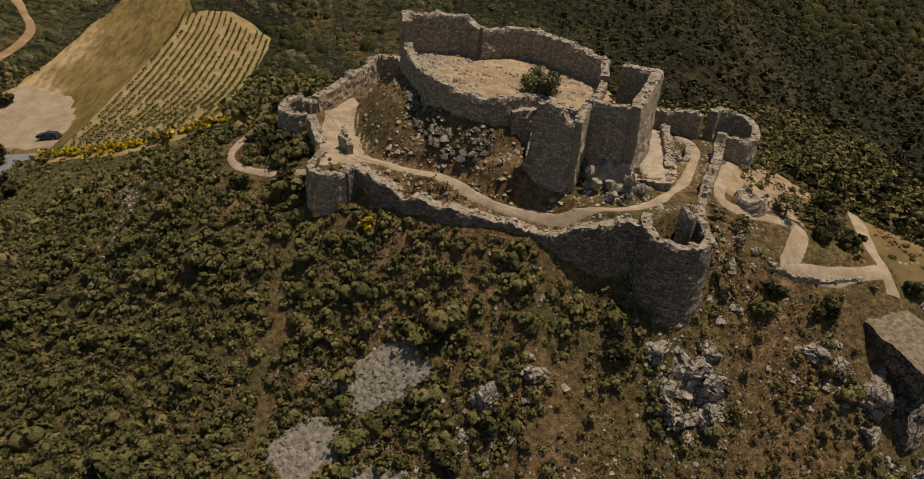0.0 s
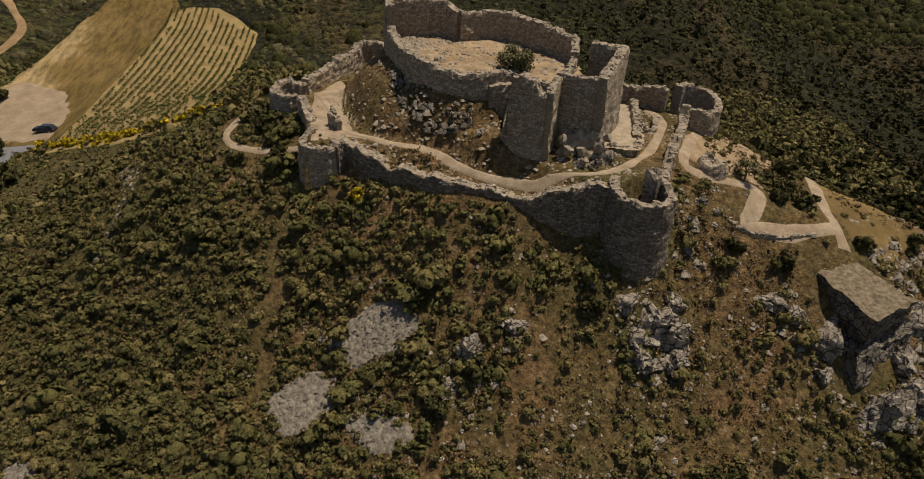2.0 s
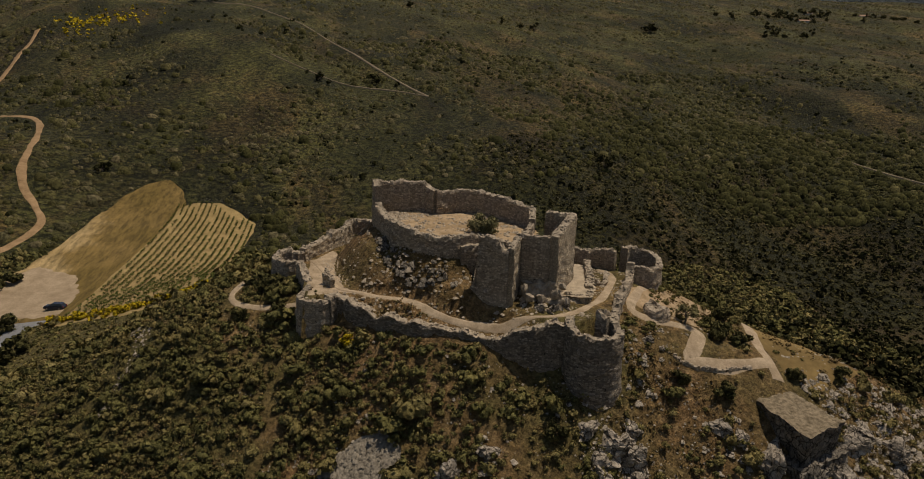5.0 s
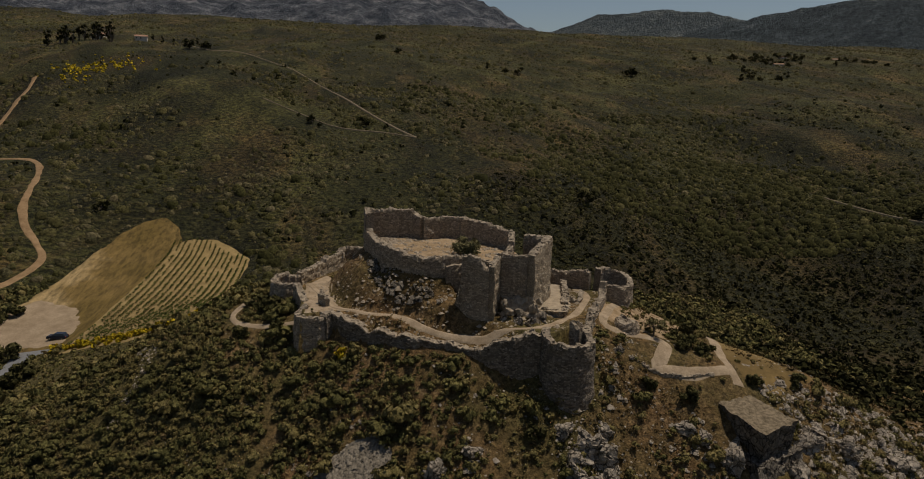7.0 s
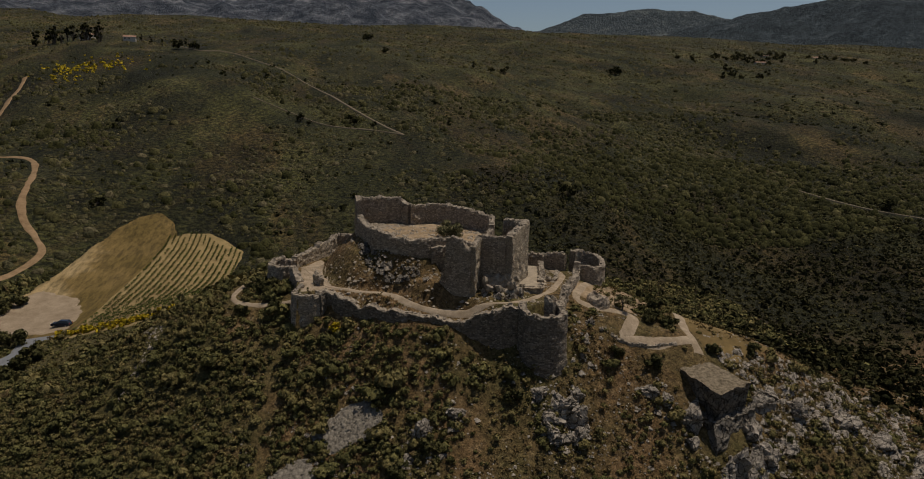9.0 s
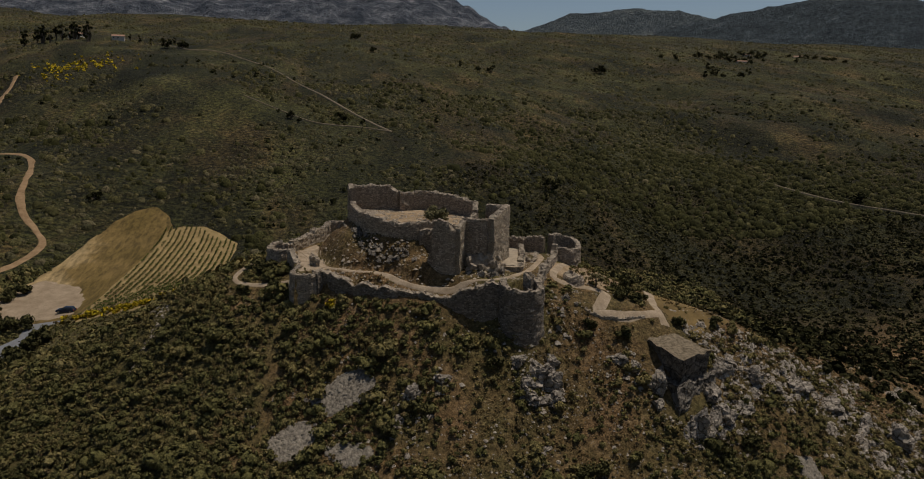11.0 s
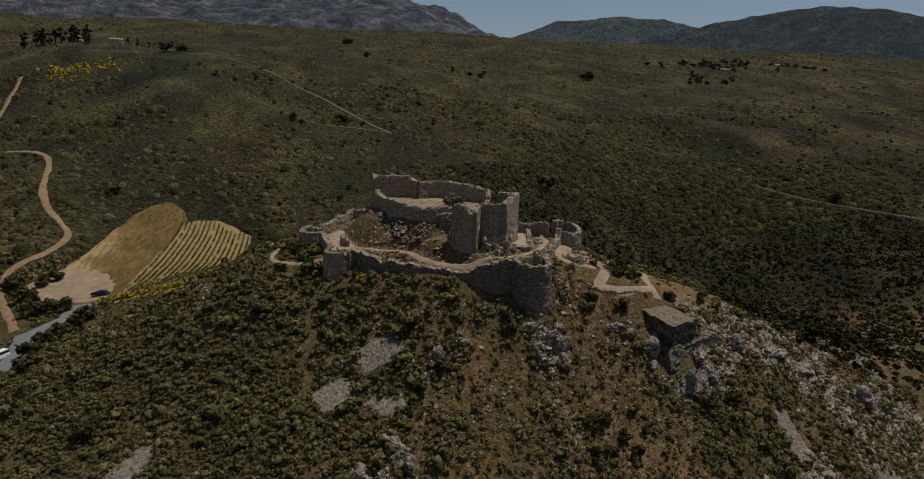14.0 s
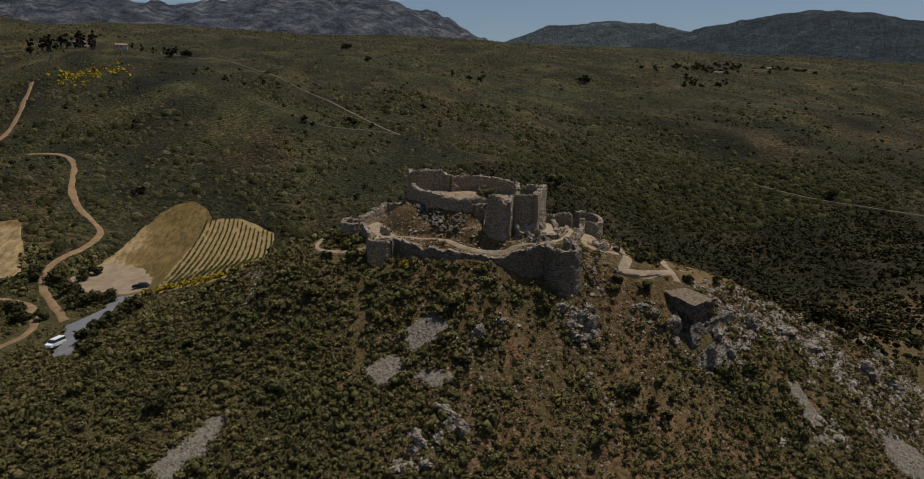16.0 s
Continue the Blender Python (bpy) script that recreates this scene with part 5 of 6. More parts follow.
ROCKS = [rock_mesh("outcrop", 50 + i, 0.9, None, 4) for i in range(5)]
PALE_ROCKS = [rock_mesh("sunlit_pale_rock", 70 + i, 0.7, M_TOP, 3) for i in range(4)]
CRAGS = [  # x, y, length, width, height
    (29.2, 50.4, 2.4, 1.8, 2.2), (31.2, 48.8, 2.0, 1.6, 2.0), (27.6, 48.8, 3.0, 1.8, 2.0), (26.2, 51.6, 1.8, 1.4, 1.2), (32.4, 51.6, 1.4, 1.5, 1.6), (29.0, 46.6, 2.6, 1.1, 1.0),
    (8.6, 48.4, 1.8, 1.6, 2.0), (6.6, 46.2, 1.4, 1.8, 1.2), (13.4, 50.5, 1.6, 1.0, 1.0), (-0.5, 36.6, 2.6, 2.0, 1.8), (-5.4, 32.4, 2.8, 2.2, 1.7),
    (53.0, 41.4, 2.0, 1.8, 3.0), (48.0, 45.0, 1.5, 1.6, 1.8), (28.4, 50.0, 2.2, 1.6, 2.2), (30.4, 50.2, 1.8, 1.5, 2.2), (27.0, 47.6, 2.4, 1.4, 1.6), (31.0, 46.8, 2.0, 1.3, 1.4), (57.6, 46.0, 2.4, 2.4, 2.8), (49.0, 48.4, 2.0, 2.6, 2.4), (55.6, 41.2, 2.2, 2.4, 3.0), (52.4, 41.0, 2.0, 2.0, 2.4),
    (58.6, 42.6, 2.2, 2.0, 2.0), (46.2, 50.4, 2.4, 1.4, 1.4), (43.4, 51.8, 2.0, 1.2, 1.2), (60.6, 49.6, 2.0, 2.2, 1.8), (64.0, 51.6, 2.2, 1.6, 1.4), (67.6, 49.4, 2.0, 1.8, 1.6),
    (71.8, 48.6, 2.6, 1.6, 1.4), (76.2, 50.2, 2.6, 1.8, 1.6), (81.4, 47.2, 3.0, 1.8, 1.8), (87.0, 45.4, 3.2, 2.0, 2.0), (93.0, 43.6, 3.4, 2.2, 2.4), (98.0, 41.4, 3.0, 2.2, 2.6), (63.0, 44.6, 1.8, 2.0, 1.5),
    (0.2, 33.9, 2.0, 1.6, 2.2), (-2.0, 32.1, 1.8, 1.5, 1.6), (2.0, 31.9, 1.6, 1.4, 1.8), (-6.7, 30.2, 2.0, 1.6, 2.0), (-8.9, 28.4, 1.8, 1.4, 1.4), (-5.2, 27.8, 1.6, 1.5, 1.6),
    (36.0, 58.6, 1.4, 1.2, 1.0), (37.4, 60.8, 1.2, 1.0, 0.9), (34.8, 56.0, 1.3, 1.1, 0.9),
    (22.2, 62.6, 1.5, 1.1, 1.4), (20.4, 63.4, 1.0, 0.9, 1.2), (24.4, 62.5, 1.4, 1.1, 1.5), (26.2, 63.4, 1.1, 1.1, 1.4),
    (9.4, 69.0, 0.9, 0.7, 0.7), (11.6, 67.4, 1.0, 0.8, 0.8), (1.4, 76.4, 0.8, 1.0, 0.9)]
for i, (cx, cy, a, b, c) in enumerate(CRAGS):
    if cy < 56:
        a, b, c = 1.6 * a, 1.6 * b, 1.35 * c
    ob = new("limestone_outcrop", ROCKS[i % 5])
    ob.matrix_world = Matrix.LocRotScale((cx, cy, float(gz(cx, cy)[0]) - 0.1 * c), Euler((rng.uniform(-0.3, 0.3), rng.uniform(-0.3, 0.3), rng.uniform(0, 6.28))), (a, b, c))
    tagged(ob, "weathered grey limestone outcrop in the slope" if cy < 62 else "rough rock at the foot of the keep", "rock", "limestone outcrops")

# rocks below the chamber, their sunlight put in through paler M_TOP
for cx, cy, cz, a in ((20.4, 62.9, 14.4, 1.2), (21.9, 62.6, 14.3, 1.3), (23.4, 62.5, 14.5, 1.4), (25.2, 62.8, 14.8, 1.3), (20.9, 63.3, 16.4, 1.1), (22.6, 63.1, 16.3, 1.2), (24.6, 63.2, 16.8, 1.2), (26.4, 63.6, 15.6, 1.1), (25.8, 64.0, 17.6, 0.9), (20.6, 64.0, 17.6, 0.9)):
    ob = new("limestone_outcrop", PALE_ROCKS[int(cx * 7) % 4])
    ob.matrix_world = Matrix.LocRotScale((cx, cy, cz), Euler((rng.uniform(-0.5, 0.5), rng.uniform(-0.5, 0.5), rng.uniform(0, 6.28))), (a, a * 0.8, a * 0.9))
    tagged(ob, "rough pale rock at the foot of the keep", "rock", "limestone outcrops")

LUMPS = []
for i in range(7):  # angular broken stones
    r = np.random.default_rng(200 + i)
    base = np.array([(-1, -0.8, -0.6), (1, -0.9, -0.6), (0.9, 0.8, -0.6), (-0.9, 0.9, -0.6), (-0.6, -0.6, 0.5), (0.65, -0.45, 0.6), (0.5, 0.6, 0.45), (-0.55, 0.4, 0.65)]) * r.uniform(0.55, 1.35, (8, 3))
    LUMPS.append((base, np.array([(4, 5, 6, 7), (0, 1, 5, 4), (1, 2, 6, 5), (2, 3, 7, 6), (3, 0, 4, 7)])))


def stones(name, x, y, size, mat, label, flat=0.7):
    return strew(name, LUMPS, x, y, size, mat, label, "stones", sink=-0.15, tall=flat)


# stones broken from the crags
cx, cy = np.array([c[0] for c in CRAGS if c[1] < 62]), np.array([c[1] for c in CRAGS if c[1] < 62])
pick = rng.integers(0, len(cx), 1300)
x, y = cx[pick] + rng.normal(0, 1.9, 1300), cy[pick] + rng.normal(-0.7, 1.9, 1300)
ok = ~clear(x, y)
stones("crag_debris", x[ok], y[ok], np.clip(rng.lognormal(-1.8, 0.6, ok.sum()), 0.08, 0.7), M_ROCK, "broken grey limestone below the crags")
# rubble on the keep's mound and about the yard
x, y = rng.normal(6.5, 4.5, 300), rng.normal(72.0, 3.0, 300)
d, ins = poly_distance(x, y, YARD)
ok = ins & (d > 1) & (poly_distance(x, y, YARD_PATH, False)[0] > 1.2) & (gz(x, y) > 14.6) & ~poly_distance(x, y, FLOOR)[1]
stones("mound_rubble", x[ok], y[ok], np.clip(rng.lognormal(-1.75, 0.5, ok.sum()), 0.08, 0.6), M_TOP, "fallen stones on the mound below the keep")
x, y = scatter(5200, -8, 42, 59, 90)
d, ins = poly_distance(x, y, YARD)
way = poly_distance(x, y, YARD_PATH, False)[0]
ok = ins & (d > 0.8) & (way > 0.6) & ~poly_distance(x, y, FLOOR)[1] & ((x > 14) | (way < 2.2) | (rng.uniform(0, 1, len(x)) < 0.2)) & (fbm(x, y, 3.5, 66, 2) > -0.25)
stones("yard_rubble", x[ok], y[ok], np.clip(rng.lognormal(-1.95, 0.45, ok.sum()), 0.06, 0.4), M_TOP, "pale fallen stones in the courtyard")
# blocks fallen into the hollow below the keep's front wall
q, _ = resample([p[:2] for p in KEEP_FRONT[2:7]], 0.17)
x, y = q[:, 0] - rng.uniform(0.8, 2.8, len(q)) * 0.45, q[:, 1] - rng.uniform(0.9, 3.0, len(q))
stones("fallen_blocks", x, y, np.clip(rng.lognormal(-1.0, 0.4, len(x)), 0.15, 0.75), M_BLOCK, "grey blocks fallen below the keep's front wall", 0.85)
# low growth on the mound, and the green strip beside the southern wall
x, y = rng.normal(3.5, 4.5, 520), rng.normal(73, 4.0, 520)
ok = poly_distance(x, y, YARD)[1] & (poly_distance(x, y, YARD_PATH, False)[0] > 1.3) & ~poly_distance(x, y, FLOOR)[1] & (poly_distance(x, y, KEEP_FRONT, False)[0] > 1.8) & (fbm(x, y, 4, 67, 2) > -0.1)
strew("mound_scrub", SMALL, x[ok], y[ok], np.clip(rng.lognormal(-1.0, 0.4, ok.sum()), 0.18, 0.7), M_DRY, "low brown scrub on the mound below the keep", "scrub", tall=0.8)
x, y = scatter(900, -2, 24, 58, 71)
ok = poly_distance(x, y, YARD)[1] & (poly_distance(x, y, YARD_PATH, False)[0] > 0.8) & (poly_distance(x, y, YARD[:7], False)[0] < 3.6) & (poly_distance(x, y, YARD[:7], False)[0] > 1.0) & (fbm(x, y, 4, 68, 2) > 0.05)
strew("wall_foot_grass", SMALL, x[ok], y[ok], np.clip(rng.lognormal(-1.2, 0.35, ok.sum()), 0.15, 0.5), M_OLIVE, "green weeds along the southern wall", "grass", tall=0.7)
# rubble strewn over the keep's floor, heaped at its western end
n = 900
x, y = np.r_[rng.normal(5, 2.2, n // 2), rng.uniform(3, 23, n // 2)], np.r_[rng.normal(83.5, 2.2, n // 2), rng.uniform(67, 87, n // 2)]
d, ins = poly_distance(x, y, FLOOR)
ok = ins & (d > 0.3)
strew("floor_rubble", LUMPS, x[ok], y[ok], np.clip(rng.lognormal(-1.9, 0.5, ok.sum()), 0.06, 0.45), M_TOP, "pale fallen stones on the keep's floor", "stones", sink=0.05, tall=0.7, z=np.full(ok.sum(), 22.72))
# loose stones over the dry slope
x, y = scatter(6500, -30, 105, 18, 66)
ok = ~clear(x, y) & (fbm(x, y, 7, 61, 3) + 0.3 * smooth(-20, 40, x) > 0.12) & ~poly_distance(x, y, YARD)[1]
stones("slope_stones", x[ok], y[ok], np.clip(rng.lognormal(-2.0, 0.5, ok.sum()), 0.06, 0.5), M_ROCK, "scattered pale limestone blocks on the slope")
# the stony crest running east
x, y = scatter(3300, 56, 106, 26, 58)
ok = ~clear(x, y) & (fbm(x, y, 6, 63, 3) + 0.5 * np.exp(-((y - 57 + 0.27 * (x - 50)) / 7) ** 2) > 0.2)
stones("crest_stones", x[ok], y[ok], np.clip(rng.lognormal(-1.25, 0.5, ok.sum()), 0.12, 1.1), M_ROCK, "pale broken limestone along the crest", 0.9)
# stony gully on the western slope
q, _ = resample(GOAT_A, 0.12)
x, y = q[:, 0] + rng.normal(0, 0.5, len(q)), q[:, 1] + rng.normal(0, 0.5, len(q))
stones("gully_stones", x, y, np.clip(rng.lognormal(-1.9, 0.4, len(x)), 0.08, 0.4), M_ROCK, "pale stones in a narrow gully")
# stones of the screes
xs, ys = [], []
for sc in SCREES:
    p = np.array(sc)
    ax, ay = scatter(2300, p[:, 0].min(), p[:, 0].max(), p[:, 1].min(), p[:, 1].max())
    d, ins = poly_distance(ax, ay, sc)
    m = ins | (d < 0.6)
    xs.append(ax[m])
    ys.append(ay[m])
x, y = np.concatenate(xs), np.concatenate(ys)
stones("scree_stones", x, y, np.clip(rng.lognormal(-1.5, 0.4, len(x)), 0.12, 0.5), M_SCREE, "loose angular grey scree stones")

# ---- ruins in the yard ----
M_PLATE = simple("worn_pale_paving", (0.26, 0.205, 0.14), (0.45, 0.365, 0.26), 0.9, 0.95, 4.0, 0.06)


def chapel():
    t = thing("chapel_ruin", 31.5, 73, 14.4, "low pale stone foundation of a ruined building", "ruin")
    hang(ruin_wall("front_wall", [(26.9, 66.6, 15.7), (29.9, 65.4, 15.5)], 0.7, M_STONE_WARM, seed=71, base=13.6, ragged=0.03), t)
    hang(ruin_wall("side_wall", [(30.0, 65.5, 15.5), (31.4, 68.4, 15.6)], 0.7, M_STONE_WARM, seed=72, base=13.6, ragged=0.03), t)
    hang(ruin_wall("long_wall", [(31.2, 68.6, 15.9), (32.8, 73.6, 16.2), (34.4, 79.6, 16.5)], 1.1, M_STONE_WARM, seed=73, base=13.6, ragged=0.08), t)
    hang(ruin_wall("cross_wall", [(33.4, 73.6, 15.4), (35.0, 72.9, 15.0), (35.8, 74.4, 15.5), (36.4, 76.2, 15.6)], 0.7, M_STONE_WARM, seed=74, base=13.6, ragged=0.2), t)
    fl = patch("floor_slab", [(26.8, 66.6), (29.9, 65.4), (31.4, 68.4), (34.3, 79.4), (31.6, 80.4), (28.4, 71)], M_PLATE, 0.03, "worn pale paved floor", 0.4, 15.55, 0.12, 0.0, 75, "")
    hang(fl, t)


chapel()
solo_wall("yard_wall_stub", [(-6.4, 79.2, 16.0), (-6.0, 77.4, 16.0)], 0.6, M_STONE_WARM, "short broken stub of wall in the courtyard", "wall", seed=76, ragged=0.3)
solo_wall("yard_wall_stub", [(-6.6, 76.0, 15.9), (-5.6, 75.0, 16.1), (-5.2, 74.0, 15.4)], 0.6, M_STONE_WARM, "short broken stub of wall in the courtyard", "wall", seed=77, ragged=0.3)
solo_wall("retaining_wall", [(40.5, 59.0, 9.3), (41.0, 58.4, 8.8), (43.0, 57.6, 8.2), (46.8, 57.3, 7.8), (50.8, 57.6, 7.9)], 0.5, M_STONE_WARM, "dry-stone wall holding up the footpath", "wall", seed=78, ragged=0.06)
# a low pile of rock, modelled as a ragged round masonry stump
tb = thing("rock_mound", 40.6, 66.2, hz(40.6, 66.2), "low mound of rock shaped as a round stump", "ruin")
hang(ruin_wall("stump_wall", arc(40.6, 66.2, 0.95, 0, 359, (13.3, 13.9, 13.5, 13.7), 26), 1.7, M_STONE, seed=79, ragged=0.6, batter=0.5), tb)


# ---- trees ----
def limb(bm, a, b, r0, r1, sides=6):
    a, b = Vector(a), Vector(b)
    q = (b - a).to_track_quat("Z", "Y")
    rings = []
    for p, r in ((a, r0), (a.lerp(b, 0.5) + Vector((0.05, -0.04, 0)) * (b - a).length, (r0 + r1) / 2), (b, r1)):
        rings.append([bm.verts.new(p + q @ Vector((r * math.cos(k * 2 * math.pi / sides), r * math.sin(k * 2 * math.pi / sides), 0))) for k in range(sides)])
    for u, v in zip(rings, rings[1:]):
        for k in range(sides):
            bm.faces.new((u[k], u[(k + 1) % sides], v[(k + 1) % sides], v[k]))
    bm.faces.new(rings[-1])


def tree(name, x, y, tall, wide, leaf, label, leaves=420, trunk=0.3, z=None, lobes=9, leaf_size=0.2, group=""):
    """A tapered trunk with limbs and an uneven crown of leaf clumps. Sizes in metres."""
    z0 = float(gz(x, y)[0]) - 0.1 if z is None else z
    t = thing(name, x, y, z0, label, "tree" if tall > 1.8 else "bush", group)
    r = np.random.default_rng(int(abs(x * 31 + y * 17)) + 3)
    bm = bmesh.new()
    limb(bm, (0, 0, -0.2), (0.08 * wide, 0, tall * trunk), 0.05 * tall, 0.035 * tall)
    cen = []
    for k in range(lobes):
        a, rr = r.uniform(0, 6.283), wide * math.sqrt(r.uniform(0.02, 0.62))
        c = np.array([rr * math.cos(a), rr * math.sin(a), tall * (trunk + (0.92 - trunk) * r.uniform(0.15, 0.85) * (1 - 0.45 * (rr / wide) ** 2))])
        cen.append(c)
        limb(bm, (0.08 * wide, 0, tall * trunk * 0.95), tuple(c), 0.025 * tall, 0.008 * tall, 5)
    me = bpy.data.meshes.new("trunk")
    bm.to_mesh(me)
    bm.free()
    me.materials.append(M_BARK)
    tr = new("trunk", me)
    tr.parent = t
    V, F, n = [], [], 0
    for c in cen:
        d = unit_rows(leaves // lobes)
        rad = wide * r.uniform(0.34, 0.52)
        p = c + d * rad * rng.uniform(0.35, 1.08, (len(d), 1)) * np.array([1, 1, 0.8])
        p[:, 2] = np.maximum(p[:, 2], tall * trunk * 0.6)
        v, f = quads_at(p, d, rng.uniform(0.6, 1.4, len(d)) * leaf_size)
        V.append(v)
        F.append(f + n)
        n += len(v)
    cr = new("crown", mesh_mixed("crown", np.vstack(V), np.vstack(F), leaf))
    cr.parent = t
    return t


tree("olive_tree", 16.3, 73.5, 3.2, 2.0, M_GREY, "bushy grey-green tree on the keep's floor", 3800, 0.1, 22.5, lobes=18, leaf_size=0.14)
tree("olive_tree", 44.5, 65.1, 3.3, 1.7, M_GREY, "small olive tree beside the path", 700, 0.42, leaf_size=0.13)
BUSHES = [(33.4, 35.6, 3.2, 2.2), (35.8, 36.8, 2.2, 1.2), (-50, 54, 3.4, 2.6), (37.5, 33.5, 2.4, 1.2), (38.8, 31.0, 2.4, 1.3), (34.6, 31.2, 2.2, 1.3), (31.8, 30.6, 2.4, 1.4), (41.5, 34.5, 1.8, 1.0),
          (-16.6, 82.4, 2.6, 1.3), (-14.8, 81.0, 2.8, 1.5), (-13.2, 79.2, 2.2, 1.2), (-15.8, 79.6, 2.2, 1.1), (-13.2, 75.0, 1.8, 1.0), (-18.4, 75.4, 2.0, 1.1), (48.4, 62.4, 2.0, 1.3), (49.6, 64.2, 2.2, 1.4),
          (51.2, 62.0, 1.9, 1.1), (52.8, 63.2, 2.0, 1.2), (57.2, 56.8, 2.0, 1.2), (50.0, 66.8, 2.4, 1.6), (53.6, 70.4, 2.6, 1.8), (65, 57.6, 2.2, 1.5), (24.2, 104, 3, 2.2), (61, 38.5, 2.6, 1.8), (45.5, 54.5, 2.2, 1.5), (40.6, 56.2, 2.0, 1.4), (9.8, 46.4, 2.4, 1.6), (5.0, 44.0, 2.4, 1.5), (22.2, 50.8, 2.2, 1.4)]
for bx, by, bh, bw in BUSHES:
    tree("oak_bush", bx, by, bh, bw, M_BUSH, "dense dark evergreen oak bush on the slope", int(320 * bw) + 80, 0.12, leaf_size=0.22, lobes=8, group="oak bushes")
tree("yellow_green_shrub", -3.0, 65.4, 1.9, 1.1, M_BROOM, "yellow-green flowering shrub at the wall's foot", 260, 0.15)
for bx, by, bh, bw in [(-25, 111, 4.5, 3.0), (-22, 108, 3.6, 2.4), (-21.5, 114, 4, 3), (-19, 104, 3.4, 2.2), (-25.5, 118, 3.6, 2.6)]:
    tree("holm_oak", bx, by, bh, bw, M_OLIVE, "rounded grey-green oak near the vineyard", 380, 0.2, leaf_size=0.32, group="oaks by the vineyard")
for bx, by, bh, bw in [(-89.0, 137.4, 5.0, 3.6), (-83.8, 127.1, 4.6, 3.4), (-79.2, 126.7, 4.6, 3.2), (-75.9, 125.6, 4.4, 3.0), (-72.3, 94.1, 3.6, 2.6), (-71.7, 99.0, 3.4, 2.4), (-69.4, 83.5, 3.4, 2.6), (-69.5, 103.2, 3.0, 2.2), (-95.2, 145.7, 4.4, 3.2), (-101.6, 148.6, 4.2, 3.0), (-96, 121, 4.0, 3.0), (-100, 127, 4.2, 3.2), (-86, 131, 4.4, 3.0), (-91, 121, 3.4, 1.8), (-89, 148, 3.6, 2.4), (-86.5, 152, 3.4, 2.2), (-90, 140, 3.0, 2.0), (-66, 104, 3.4, 2.2), (-65.5, 108, 3.6, 2.4), (-66.5, 98, 3.0, 2.0)]:
    tree("holm_oak", bx, by, bh, bw, M_BUSH, "dark evergreen oak beside the car park", 620, 0.15, leaf_size=0.34, group="oaks by the car park")
for bx, by, bh, bw in [(5.7, 343, 7, 4.0), (-22.4, 335, 5.5, 3.2), (88.4, 224, 6.5, 3.6), (251, 238, 7, 4.2), (306, 717, 13, 9), (-88.4, 222, 5.0, 3.2), (-135, 583, 9, 6), (-125, 596, 8, 6), (33, 877, 11, 8), (43, 665, 7, 5)]:
    tree("lone_tree", bx, by, bh, bw, M_CYPRESS, "dark solitary tree on the open slope", 300, 0.15, leaf_size=0.11 * bw, group="lone trees")
for k in range(18):
    bx, by = -256 + 3.3 * k + rng.uniform(-4, 4), 612 + rng.uniform(-12, 14)
    tree("cypress", bx, by, rng.uniform(14, 22), rng.uniform(2.4, 3.6), M_CYPRESS, "tall dark cypress in a group by the house", 160, 0.05, leaf_size=0.8, lobes=7, group="cypresses")
for k in range(5):
    tree("cypress", -178 + 9 * k + rng.uniform(-2, 2), 640 + rng.uniform(-8, 8), rng.uniform(8, 11), 1.5, M_CYPRESS, "slim dark cypress in a row", 90, 0.05, leaf_size=0.6, lobes=6, group="cypresses")

for bx, by, bw, n in ((500, 830, 26, 12), (560, 850, 30, 16), (640, 880, 34, 16), (455, 690, 22, 9), (700, 860, 26, 9), (150, 640, 12, 3)):
    for k in range(n):
        tree("pine_tree", bx + rng.normal(0, bw), by + rng.normal(0, bw * 0.8), rng.uniform(5, 9), rng.uniform(3, 5), M_OAK, "dark pine in a clump on the far plateau", 70, 0.1, leaf_size=1.1, lobes=5, group="far pines")

# yellow broom along the vineyard's foot
for k in range(64):
    q = k / 63
    bx, by = np.interp(q, [0, 0.12, 0.3, 0.6, 1], [-68, -62, -53.9, -40, -26]) + rng.uniform(-1.5, 1.5), np.interp(q, [0, 0.12, 0.3, 0.6, 1], [124, 121.5, 117.6, 115.5, 116]) + rng.uniform(-1.4, 1.6)
    if poly_distance(np.array([bx]), np.array([by]), LOT)[1][0]:
        continue
    tree("broom_bush", bx, by, rng.uniform(1.3, 2.1), rng.uniform(0.9, 1.5), M_BROOM if rng.uniform() < 0.75 else M_OLIVE, "yellow flowering broom at the vineyard's edge", 90, 0.1, leaf_size=0.26, lobes=4, group="broom bushes")
x, y = rng.normal(-168, 15, 150), rng.normal(467, 20, 150)
strew("broom_patch", MID, x, y, rng.uniform(0.9, 2.2, 150), M_BROOM, "yellow broom in flower on the far slope", "bush")

# ---- vineyard ----
ROWS_N = 16


